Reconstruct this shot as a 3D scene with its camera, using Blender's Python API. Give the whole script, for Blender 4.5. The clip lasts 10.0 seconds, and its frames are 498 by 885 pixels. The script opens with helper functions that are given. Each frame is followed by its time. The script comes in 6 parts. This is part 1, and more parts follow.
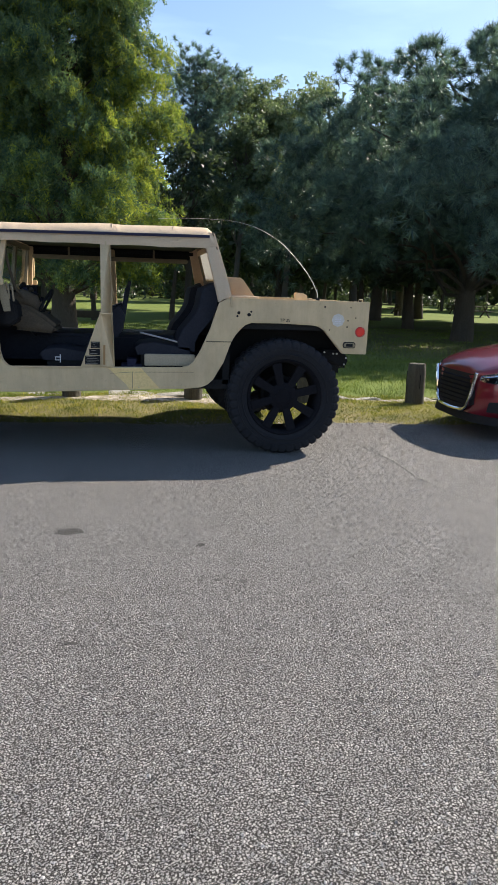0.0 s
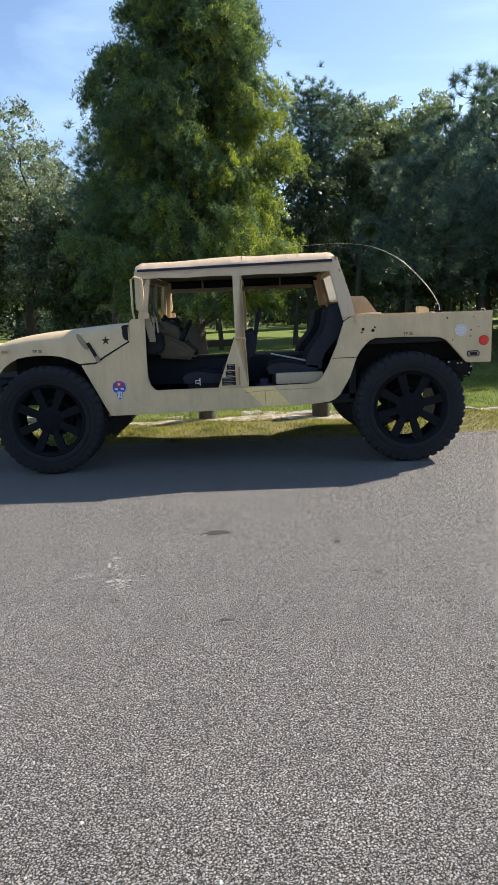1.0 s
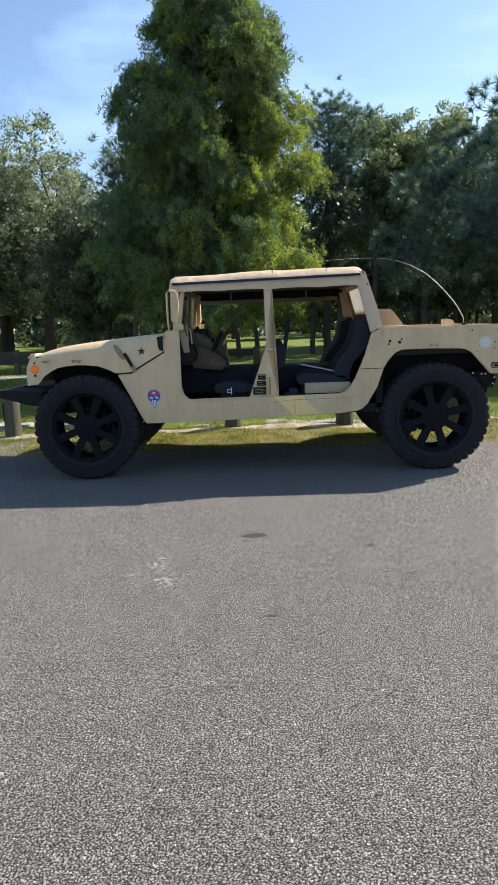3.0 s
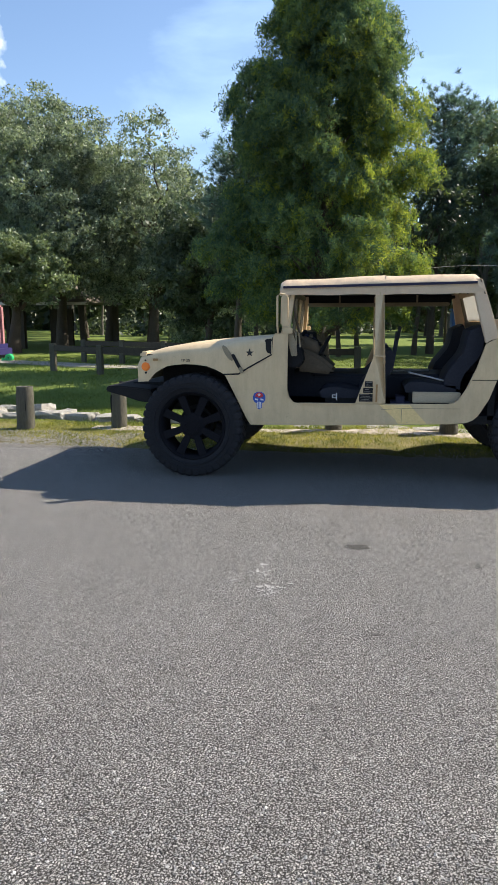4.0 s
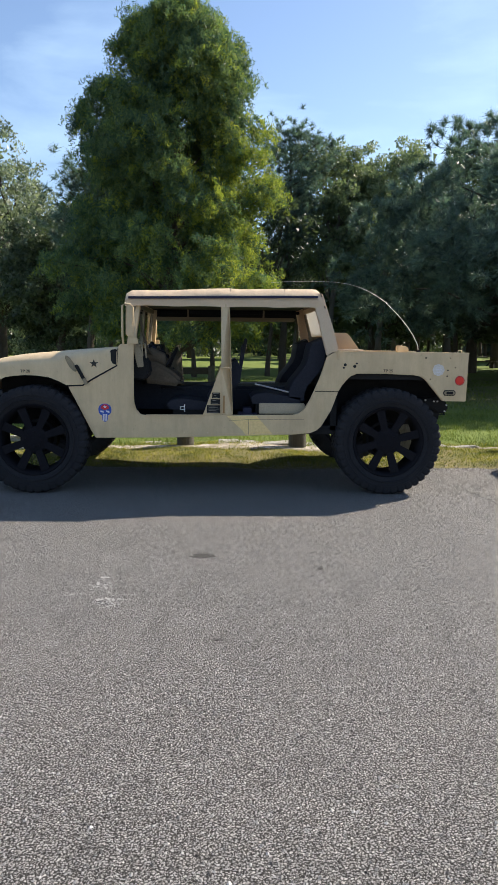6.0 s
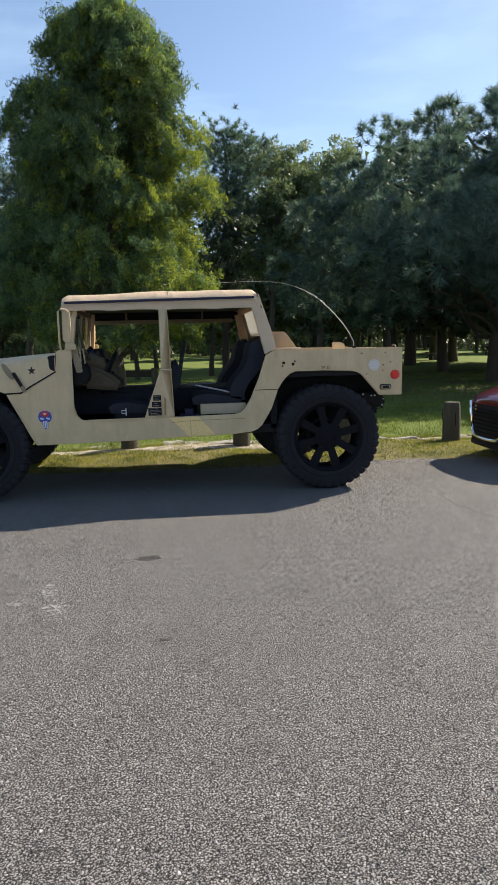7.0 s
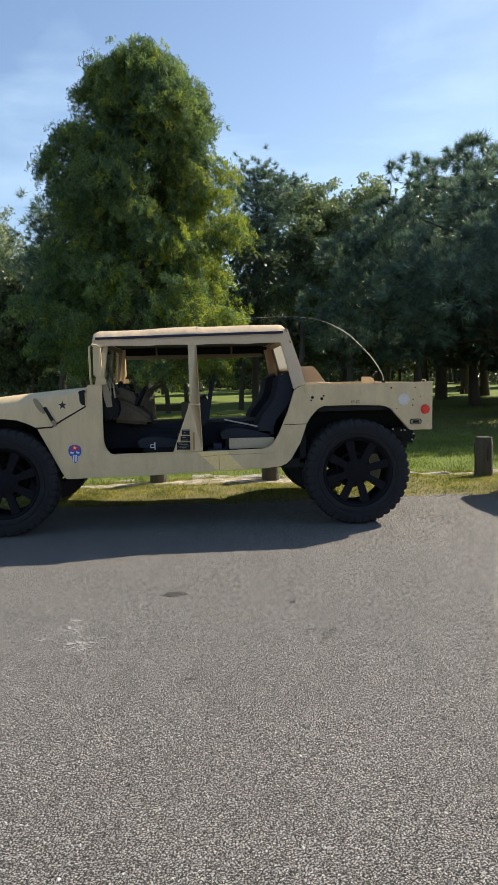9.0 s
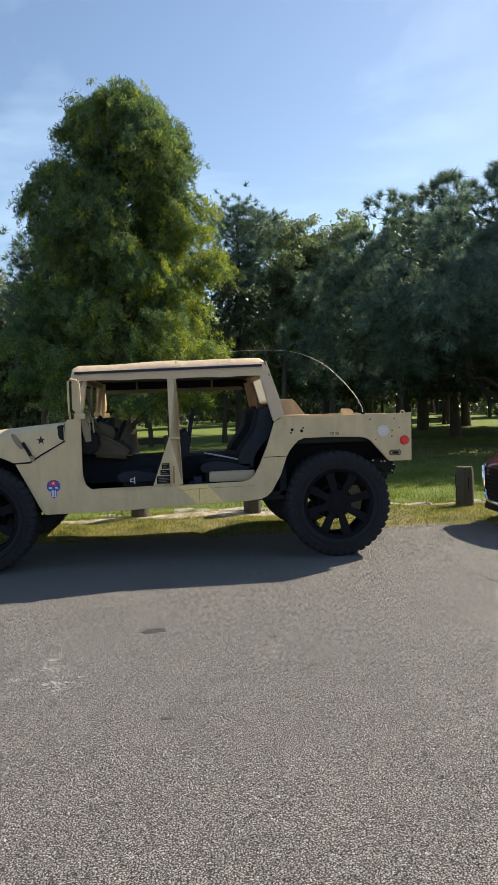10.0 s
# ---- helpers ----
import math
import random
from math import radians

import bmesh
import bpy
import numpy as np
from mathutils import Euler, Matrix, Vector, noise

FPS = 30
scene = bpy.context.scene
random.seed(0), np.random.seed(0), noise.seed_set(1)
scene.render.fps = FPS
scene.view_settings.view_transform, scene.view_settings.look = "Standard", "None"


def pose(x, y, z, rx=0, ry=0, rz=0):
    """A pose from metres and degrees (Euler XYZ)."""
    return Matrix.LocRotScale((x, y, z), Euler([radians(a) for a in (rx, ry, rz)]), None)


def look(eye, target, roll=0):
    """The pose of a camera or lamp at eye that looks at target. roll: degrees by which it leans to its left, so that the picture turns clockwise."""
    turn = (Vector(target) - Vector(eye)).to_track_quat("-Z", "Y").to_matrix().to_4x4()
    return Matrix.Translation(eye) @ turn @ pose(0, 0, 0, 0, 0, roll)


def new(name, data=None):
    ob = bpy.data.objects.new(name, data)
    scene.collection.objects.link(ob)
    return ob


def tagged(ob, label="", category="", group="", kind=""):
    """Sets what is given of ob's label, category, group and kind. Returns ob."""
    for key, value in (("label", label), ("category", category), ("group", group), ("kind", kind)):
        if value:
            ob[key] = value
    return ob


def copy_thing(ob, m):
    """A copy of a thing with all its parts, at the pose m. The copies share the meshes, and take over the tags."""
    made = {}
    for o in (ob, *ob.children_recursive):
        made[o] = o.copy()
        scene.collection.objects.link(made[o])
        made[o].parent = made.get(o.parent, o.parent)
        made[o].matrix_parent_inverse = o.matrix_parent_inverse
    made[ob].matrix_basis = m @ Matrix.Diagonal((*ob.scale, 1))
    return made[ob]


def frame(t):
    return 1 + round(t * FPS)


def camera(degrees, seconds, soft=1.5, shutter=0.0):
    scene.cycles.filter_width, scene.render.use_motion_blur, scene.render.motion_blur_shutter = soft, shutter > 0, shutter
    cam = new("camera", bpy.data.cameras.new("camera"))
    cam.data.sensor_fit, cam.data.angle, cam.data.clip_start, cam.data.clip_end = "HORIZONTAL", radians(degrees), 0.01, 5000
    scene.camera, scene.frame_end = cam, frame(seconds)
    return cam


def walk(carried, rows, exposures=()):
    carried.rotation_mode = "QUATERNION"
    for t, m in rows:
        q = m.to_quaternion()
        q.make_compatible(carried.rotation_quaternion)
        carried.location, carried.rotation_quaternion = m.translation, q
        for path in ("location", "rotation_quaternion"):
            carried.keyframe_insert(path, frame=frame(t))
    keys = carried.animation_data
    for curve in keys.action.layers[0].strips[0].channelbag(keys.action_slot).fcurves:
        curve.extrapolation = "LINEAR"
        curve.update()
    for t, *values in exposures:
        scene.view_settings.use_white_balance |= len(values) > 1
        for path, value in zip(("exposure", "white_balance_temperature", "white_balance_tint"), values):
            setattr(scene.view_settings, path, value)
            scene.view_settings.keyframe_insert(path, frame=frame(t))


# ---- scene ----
cam = camera(39.0, 10.0)
PATH = [
    (0, (2.015, -6.089, 1.424), (2.342, -4.162, 1.0), 1.9),
    (0.3, (2.018, -6.298, 1.441), (2.233, -4.343, 1.076), 3.11),
    (0.5, (2.024, -6.324, 1.452), (2.117, -4.358, 1.097), 1.8),
    (0.8, (1.978, -6.425, 1.413), (1.984, -4.47, 0.992), -2.45),
    (1, (1.945, -6.478, 1.391), (1.915, -4.51, 1.036), -2.3),
    (1.3, (1.824, -6.607, 1.439), (1.784, -4.636, 1.101), 0.47),
    (1.5, (1.741, -6.656, 1.473), (1.598, -4.689, 1.14), 1.1),
    (1.8, (1.706, -6.653, 1.462), (1.583, -4.682, 1.142), 3.14),
    (2, (1.693, -6.669, 1.459), (1.61, -4.7, 1.121), 2.4),
    (2.2, (1.712, -6.693, 1.462), (1.645, -4.726, 1.107), 1.8),
    (3.3, (1.795, -6.703, 1.422), (1.728, -4.726, 1.127), -2.8),
    (3.5, (1.741, -6.671, 1.461), (1.668, -4.69, 1.199), -2.2),
    (3.7, (1.724, -6.731, 1.485), (1.564, -4.754, 1.232), -1.43),
    (4, (1.682, -6.697, 1.52), (1.358, -4.753, 1.179), -0.2),
    (4.2, (1.672, -6.692, 1.494), (1.341, -4.748, 1.156), 1.18),
    (4.5, (1.655, -6.68, 1.456), (1.33, -4.733, 1.135), 1.6),
    (4.8, (1.671, -6.689, 1.414), (1.333, -4.744, 1.094), 3.02),
    (5, (1.679, -6.684, 1.386), (1.352, -4.736, 1.073), 3.7),
    (5.5, (1.707, -6.626, 1.387), (1.591, -4.651, 1.093), 2.8),
    (5.7, (1.728, -6.596, 1.392), (1.689, -4.615, 1.12), 1.11),
    (6, (1.786, -6.617, 1.404), (1.857, -4.637, 1.129), 0.6),
    (6.2, (1.794, -6.632, 1.405), (1.912, -4.655, 1.122), 0.92),
    (7.5, (1.852, -6.709, 1.422), (2.099, -4.742, 1.158), -2.2),
    (7.8, (1.839, -6.719, 1.425), (2.023, -4.743, 1.177), -1.02),
    (8, (1.828, -6.721, 1.429), (1.988, -4.744, 1.175), -0.2),
    (8.2, (1.832, -6.71, 1.426), (1.969, -4.731, 1.167), -0.03),
    (8.5, (1.835, -6.686, 1.426), (1.948, -4.704, 1.188), -1.3),
    (8.8, (1.845, -6.671, 1.421), (1.969, -4.684, 1.221), -1.6),
    (9, (1.85, -6.657, 1.422), (1.986, -4.669, 1.241), -1.4),
    (9.5, (1.861, -6.655, 1.421), (2.026, -4.666, 1.283), -1.4),
    (10, (1.893, -6.65, 1.423), (2.076, -4.66, 1.333), -2),
]
EXPOSURES = [(t, 1.20 + e, kelvin, tint) for t, e, kelvin, tint in ((0.0, -0.22, 6430, 12), (1.5, -0.18, 6480, 12), (3.5, -0.16, 6450, 11), (4.5, -0.02, 6450, 11), (5.0, 0.03, 6450, 11), (5.5, -0.04, 6450, 12), (6.0, -0.24, 6520, 12), (7.5, -0.41, 6680, 11), (8.5, -0.34, 6780, 10), (10.0, -0.36, 6900, 10))]
walk(cam, [(t, look(eye, target, roll)) for t, eye, target, roll in PATH], EXPOSURES)

# ---- light ----
SUN_AZ, SUN_EL = radians(56.6), radians(38.2)      # azimuth from +y towards +x
sun_dir = Vector((math.sin(SUN_AZ) * math.cos(SUN_EL), math.cos(SUN_AZ) * math.cos(SUN_EL), math.sin(SUN_EL)))
sun = new("sun", bpy.data.lights.new("sun", "SUN"))
sun.data.energy, sun.data.angle, sun.data.color = 5.0, radians(0.53), (1.0, 0.91, 0.76)
sun.matrix_world = look(sun_dir * 60, (0, 0, 0))

world = bpy.data.worlds.new("sky")
scene.world = world
world.use_nodes = True
wt = world.node_tree
wt.nodes.clear()


def wnode(kind, operation=""):
    n = wt.nodes.new(kind)
    if operation:
        n.operation = operation
    return n


w_out, w_bg = wnode("ShaderNodeOutputWorld"), wnode("ShaderNodeBackground")
w_sky = wnode("ShaderNodeTexSky")
w_sky.sky_type, w_sky.sun_disc, w_sky.sun_elevation, w_sky.sun_rotation = "NISHITA", False, SUN_EL, SUN_AZ
w_sky.air_density, w_sky.dust_density, w_sky.ozone_density = 1.0, 0.45, 2.4
w_co, w_map = wnode("ShaderNodeTexCoord"), wnode("ShaderNodeMapping")
w_map.inputs["Scale"].default_value = (1.0, 1.0, 2.6)
w_no = wnode("ShaderNodeTexNoise")
w_no.inputs["Scale"].default_value, w_no.inputs["Detail"].default_value, w_no.inputs["Roughness"].default_value = 2.1, 7, 0.55
w_no.inputs["Distortion"].default_value = 0.4
w_ramp = wnode("ShaderNodeValToRGB")
w_ramp.color_ramp.elements[0].position, w_ramp.color_ramp.elements[1].position = 0.52, 1.0
w_mix = wnode("ShaderNodeMixRGB")
w_mix.inputs[2].default_value = (4.9, 6.7, 8.3, 1)
wt.links.new(w_co.outputs["Generated"], w_map.inputs["Vector"])
wt.links.new(w_map.outputs[0], w_no.inputs["Vector"])
wt.links.new(w_no.outputs[0], w_ramp.inputs[0])
wt.links.new(w_sky.outputs[0], w_mix.inputs[1])
wt.links.new(w_ramp.outputs[0], w_mix.inputs[0])
# one cumulus bank low in the west-north-west
w_dot = wnode("ShaderNodeVectorMath", operation="DOT_PRODUCT")
cl = Vector((math.sin(radians(-31.9)) * math.cos(radians(19.3)), math.cos(radians(-31.9)) * math.cos(radians(19.3)), math.sin(radians(19.3))))
w_dot.inputs[1].default_value = cl
wt.links.new(w_co.outputs["Generated"], w_dot.inputs[0])
w_no2 = wnode("ShaderNodeTexNoise")
w_no2.inputs["Scale"].default_value, w_no2.inputs["Detail"].default_value = 9.0, 6
wt.links.new(w_co.outputs["Generated"], w_no2.inputs["Vector"])
w_sum = wnode("ShaderNodeMath", operation="MULTIPLY_ADD")
wt.links.new(w_no2.outputs[0], w_sum.inputs[0])
w_sum.inputs[1].default_value = 0.016
wt.links.new(w_dot.outputs["Value"], w_sum.inputs[2])
w_rng = wnode("ShaderNodeMapRange")
w_rng.inputs[1].default_value, w_rng.inputs[2].default_value = 1.0035, 1.0052
wt.links.new(w_sum.outputs[0], w_rng.inputs[0])
w_mix2 = wnode("ShaderNodeMixRGB")
w_mix2.inputs[2].default_value = (11.5, 11.5, 11.2, 1)
wt.links.new(w_mix.outputs[0], w_mix2.inputs[1])
wt.links.new(w_rng.outputs[0], w_mix2.inputs[0])
wt.links.new(w_mix2.outputs[0], w_bg.inputs[0])
w_bg.inputs[1].default_value = 0.098
wt.links.new(w_bg.outputs[0], w_out.inputs[0])


# ---- materials ----
class Mat:
    """A node material with short ways to add nodes."""

    def __init__(self, name, color=(0.5, 0.5, 0.5), rough=0.6, metal=0.0):
        self.m = bpy.data.materials.new(name)
        self.m.use_nodes = True
        self.t = self.m.node_tree
        self.b = self.t.nodes["Principled BSDF"]
        self.b.inputs["Base Color"].default_value = (*color, 1)
        self.b.inputs["Roughness"].default_value = rough
        self.b.inputs["Metallic"].default_value = metal
        self.co = self.t.nodes.new("ShaderNodeTexCoord")

    def n(self, kind, operation="", blend_type=""):
        node = self.t.nodes.new(kind)
        if operation:
            node.operation = operation
        if blend_type:
            node.blend_type = blend_type
        return node

    def link(self, a, b):
        self.t.links.new(a, b)

    def noise(self, scale, detail=4, rough=0.55, stretch=(1, 1, 1), coords="Object"):
        mp = self.n("ShaderNodeMapping")
        mp.inputs["Scale"].default_value = stretch
        self.link(self.co.outputs[coords], mp.inputs[0])
        no = self.n("ShaderNodeTexNoise")
        no.inputs["Scale"].default_value, no.inputs["Detail"].default_value, no.inputs["Roughness"].default_value = scale, detail, rough
        self.link(mp.outputs[0], no.inputs["Vector"])
        return no.outputs[0]

    def ramp(self, fac, *stops):
        r = self.n("ShaderNodeValToRGB")
        while len(r.color_ramp.elements) < len(stops):
            r.color_ramp.elements.new(0.5)
        for e, (p, c) in zip(r.color_ramp.elements, stops):
            e.position, e.color = p, (*c, 1)
        self.link(fac, r.inputs[0])
        return r.outputs[0]

    def mix(self, fac, a, b, blend="MIX"):
        x = self.n("ShaderNodeMixRGB", blend_type=blend)
        for s, v in ((0, fac), (1, a), (2, b)):
            if isinstance(v, (int, float)):
                x.inputs[s].default_value = v
            elif isinstance(v, tuple):
                x.inputs[s].default_value = (*v, 1)
            else:
                self.link(v, x.inputs[s])
        return x.outputs[0]

    def base(self, out):
        self.link(out, self.b.inputs["Base Color"])
        return self

    def bump(self, out, strength=0.3, dist=0.01):
        bp = self.n("ShaderNodeBump")
        bp.inputs["Strength"].default_value, bp.inputs["Distance"].default_value = strength, dist
        self.link(out, bp.inputs["Height"])
        self.link(bp.outputs[0], self.b.inputs["Normal"])
        return self

    def rough(self, fac, lo, hi):
        r = self.n("ShaderNodeMapRange")
        r.inputs[3].default_value, r.inputs[4].default_value = lo, hi
        self.link(fac, r.inputs[0])
        self.link(r.outputs[0], self.b.inputs["Roughness"])
        return self


def speckled(name, a, b, scale, rough=0.6, metal=0.0, bump=0.15, dist=0.004, stretch=(1, 1, 1), gloss=0.3):
    """Two tones mixed by noise at two scales, with relief."""
    m = Mat(name, a, rough, metal)
    c = m.mix(m.noise(scale, 5, 0.6, stretch), a, b)
    f = m.noise(scale * 9, 3, 0.6, stretch)
    c = m.mix(0.35, c, m.ramp(f, (0.3, tuple(v * 0.72 for v in a)), (0.75, tuple(min(1, v * 1.2) for v in b))))
    m.base(c).bump(f, bump, dist).rough(f, max(0.05, rough - 0.1), min(1, rough + 0.1))
    m.b.inputs["Specular IOR Level"].default_value = gloss
    return m.m


def asphalt_material():
    """Worn asphalt: angular pale chips, each tilted its own way, with black gaps between them that also stand for the
    chips' shadows.
    """
    m = Mat("asphalt", (0.2, 0.2, 0.19), 0.78)
    m.b.inputs["Specular IOR Level"].default_value = 0.50
    m.b.inputs["Sheen Roughness"].default_value = 0.35
    warp = m.n("ShaderNodeMixRGB", blend_type="ADD")
    warp.inputs[0].default_value = 0.009
    m.link(m.co.outputs["Object"], warp.inputs[1])
    m.link(m.noise(150, 3, 0.65), warp.inputs[2])

    def maths(op, x, y, z=None):
        n = m.n("ShaderNodeMath", operation=op)
        for k, v in enumerate((x, y, z)):
            if v is None:
                continue
            if isinstance(v, (int, float)):
                n.inputs[k].default_value = v
            else:
                m.link(v, n.inputs[k])
        return n.outputs[0]

    def chips(scale, steep):
        """Voronoi cells: their random colour, the distance to their edge, and a height that tilts each one."""
        vo, ed = m.n("ShaderNodeTexVoronoi"), m.n("ShaderNodeTexVoronoi")
        ed.feature = "DISTANCE_TO_EDGE"
        for n in (vo, ed):
            n.inputs["Scale"].default_value = scale
            m.link(warp.outputs[0], n.inputs["Vector"])
        sep = m.n("ShaderNodeSeparateColor")
        m.link(vo.outputs["Color"], sep.inputs[0])
        away, lean, dot = m.n("ShaderNodeVectorMath", operation="SUBTRACT"), m.n("ShaderNodeVectorMath", operation="SUBTRACT"), m.n("ShaderNodeVectorMath", operation="DOT_PRODUCT")
        m.link(warp.outputs[0], away.inputs[0])
        m.link(vo.outputs["Position"], away.inputs[1])
        m.link(vo.outputs["Color"], lean.inputs[0])
        lean.inputs[1].default_value = (0.5, 0.5, 0.5)
        m.link(away.outputs[0], dot.inputs[0])
        m.link(lean.outputs[0], dot.inputs[1])
        return sep, ed.outputs["Distance"], maths("MULTIPLY", dot.outputs["Value"], steep)

    coarse, edge, tilt = chips(104, 1.5)
    small, edge2, tilt2 = chips(230, 1.4)
    stone = m.ramp(coarse.outputs[0], (0.0, (0.260, 0.251, 0.238)), (0.30, (0.430, 0.416, 0.394)), (0.70, (0.560, 0.543, 0.515)), (0.92, (0.620, 0.602, 0.573)), (1.0, (0.720, 0.703, 0.676)))
    grit = m.ramp(small.outputs[0], (0.0, (0.060, 0.057, 0.053)), (0.22, (0.260, 0.251, 0.237)), (0.6, (0.500, 0.484, 0.458)), (1.0, (0.700, 0.682, 0.654)))
    pick = m.ramp(coarse.outputs[2], (0.58, (0, 0, 0)), (0.62, (1, 1, 1)))
    c = m.mix(pick, grit, stone)
    # gaps of uneven width, widened and blackened for the shadows the chips throw
    width = maths("MULTIPLY_ADD", m.noise(125, 5, 0.8), 2.00, -0.840)
    gap = maths("SUBTRACT", edge, width)
    open_gap = m.n("ShaderNodeMapRange")
    open_gap.inputs[1].default_value, open_gap.inputs[2].default_value = -0.02, 0.045
    m.link(gap, open_gap.inputs[0])
    c = m.mix(open_gap.outputs[0], (0.020, 0.016, 0.013), c)
    m.link(maths("MULTIPLY_ADD", open_gap.outputs[0], 0.28, 0.03), m.b.inputs["Sheen Weight"])
    c = m.mix(1.0, c, m.ramp(m.noise(0.55, 5, 0.6, (0.6, 1, 1)), (0.3, (0.78, 0.772, 0.772)), (0.7, (0.915, 0.903, 0.90))), "MULTIPLY")
    c = m.mix(1.0, c, m.ramp(m.noise(4.0, 5, 0.65), (0.35, (0.88, 0.88, 0.89)), (0.65, (1.07, 1.075, 1.085))), "MULTIPLY")
    m.base(c)
    h = maths("ADD", tilt, tilt2)
    h = maths("MULTIPLY_ADD", open_gap.outputs[0], 0.0035, h)
    m.bump(h, 1.0, 1.0)
    return m.m


def ground_material():
    m = Mat("lawn_soil", (0.1, 0.14, 0.04), 0.95)
    m.b.inputs["Specular IOR Level"].default_value = 0.2
    sep = m.n("ShaderNodeSeparateXYZ")
    m.link(m.co.outputs["Object"], sep.inputs[0])
    lawn = m.ramp(m.noise(0.5, 6, 0.65), (0.3, (0.065, 0.115, 0.018)), (0.55, (0.115, 0.170, 0.024)), (0.75, (0.185, 0.205, 0.045)))
    fine = m.noise(38, 4, 0.7)
    lawn = m.mix(0.45, lawn, m.ramp(fine, (0.3, (0.05, 0.08, 0.015)), (0.7, (0.24, 0.27, 0.07))))
    dry = m.ramp(m.noise(3.2, 5, 0.65), (0.34, (0.075, 0.088, 0.022)), (0.50, (0.155, 0.140, 0.050)), (0.66, (0.285, 0.235, 0.125)))
    dry = m.mix(0.4, dry, m.ramp(fine, (0.3, (0.06, 0.058, 0.022)), (0.7, (0.30, 0.255, 0.125))))
    edge = m.n("ShaderNodeMath", operation="MULTIPLY_ADD")
    m.link(m.noise(1.6, 4), edge.inputs[0])
    edge.inputs[1].default_value = -1.6
    m.link(sep.outputs[1], edge.inputs[2])
    mr = m.n("ShaderNodeMapRange")
    mr.inputs[1].default_value, mr.inputs[2].default_value = 1.9, 2.7
    m.link(edge.outputs[0], mr.inputs[0])
    # brown tone under the pines, as of fallen needles, put in for their shade
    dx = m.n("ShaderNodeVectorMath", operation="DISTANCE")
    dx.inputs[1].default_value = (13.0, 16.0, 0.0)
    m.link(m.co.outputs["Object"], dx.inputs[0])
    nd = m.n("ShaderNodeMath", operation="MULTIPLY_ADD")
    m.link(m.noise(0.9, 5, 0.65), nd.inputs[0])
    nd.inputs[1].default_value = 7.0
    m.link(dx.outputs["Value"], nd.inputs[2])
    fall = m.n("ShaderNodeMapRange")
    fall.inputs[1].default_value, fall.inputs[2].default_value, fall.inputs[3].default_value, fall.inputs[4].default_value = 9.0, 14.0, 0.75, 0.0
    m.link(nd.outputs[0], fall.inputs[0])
    pine_shade = m.ramp(fine, (0.3, (0.06, 0.05, 0.03)), (0.7, (0.17, 0.14, 0.085)))
    lawn = m.mix(fall.outputs[0], lawn, pine_shade)
    m.base(m.mix(mr.outputs[0], dry, lawn))
    m.bump(fine, 0.6, 0.03)
    return m.m


def sand_material():
    m = Mat("pale_sand", (0.4, 0.35, 0.3), 0.95)
    c = m.ramp(m.noise(9, 6, 0.75), (0.36, (0.13, 0.115, 0.055)), (0.47, (0.27, 0.23, 0.17)), (0.57, (0.47, 0.415, 0.35)), (0.72, (0.64, 0.58, 0.51)))
    m.base(c).bump(m.noise(60, 4, 0.7), 0.8, 0.012)
    return m.m


def leaf_material(name, a, b, trans=0.45, rough=0.5, patch=((0.75, 0.78, 0.8), (1.2, 1.15, 1.0)), size=0.7, gloss=0.4):
    m = Mat(name, a, rough)
    ge = m.n("ShaderNodeNewGeometry")
    c = m.mix(ge.outputs["Random Per Island"], a, b)
    big = m.noise(size, 3)
    c = m.mix(1.0, c, m.ramp(big, (0.35, patch[0]), (0.65, patch[1])), "MULTIPLY")
    m.base(c)
    m.b.inputs["Specular IOR Level"].default_value = gloss
    tr = m.n("ShaderNodeBsdfTranslucent")
    warm = m.mix(1.0, c, (1.16, 1.22, 0.72), "MULTIPLY")
    m.link(warm, tr.inputs[0])
    mx = m.n("ShaderNodeMixShader")
    mx.inputs[0].default_value = trans
    m.link(m.b.outputs[0], mx.inputs[1])
    m.link(tr.outputs[0], mx.inputs[2])
    out = m.t.nodes["Material Output"]
    m.link(mx.outputs[0], out.inputs[0])
    return m.m


def glass_material(name, tint=(0.9, 0.95, 0.95), rough=0.02):
    m = Mat(name, tint, rough)
    m.b.inputs["Transmission Weight"].default_value = 1.0
    m.b.inputs["IOR"].default_value = 1.45
    return m.m


def cloth_material(name, a, b, trans):
    m = Mat(name, a, 0.85)
    c = m.mix(m.noise(7, 5, 0.65), a, b)
    c = m.mix(0.3, c, m.ramp(m.noise(160, 2), (0.3, tuple(v * 0.7 for v in a)), (0.7, b)))
    fold = m.n("ShaderNodeMath", operation="MULTIPLY_ADD")
    m.link(m.noise(5, 3, 0.5, (2.2, 1, 1)), fold.inputs[0])
    fold.inputs[1].default_value = 6.0
    m.link(m.noise(220, 2), fold.inputs[2])
    m.base(c).bump(fold.outputs[0], 0.35, 0.012)
    tr = m.n("ShaderNodeBsdfTranslucent")
    m.link(c, tr.inputs[0])
    mx = m.n("ShaderNodeMixShader")
    mx.inputs[0].default_value = trans
    m.link(m.b.outputs[0], mx.inputs[1])
    m.link(tr.outputs[0], mx.inputs[2])
    m.link(mx.outputs[0], m.t.nodes["Material Output"].inputs[0])
    return m.m


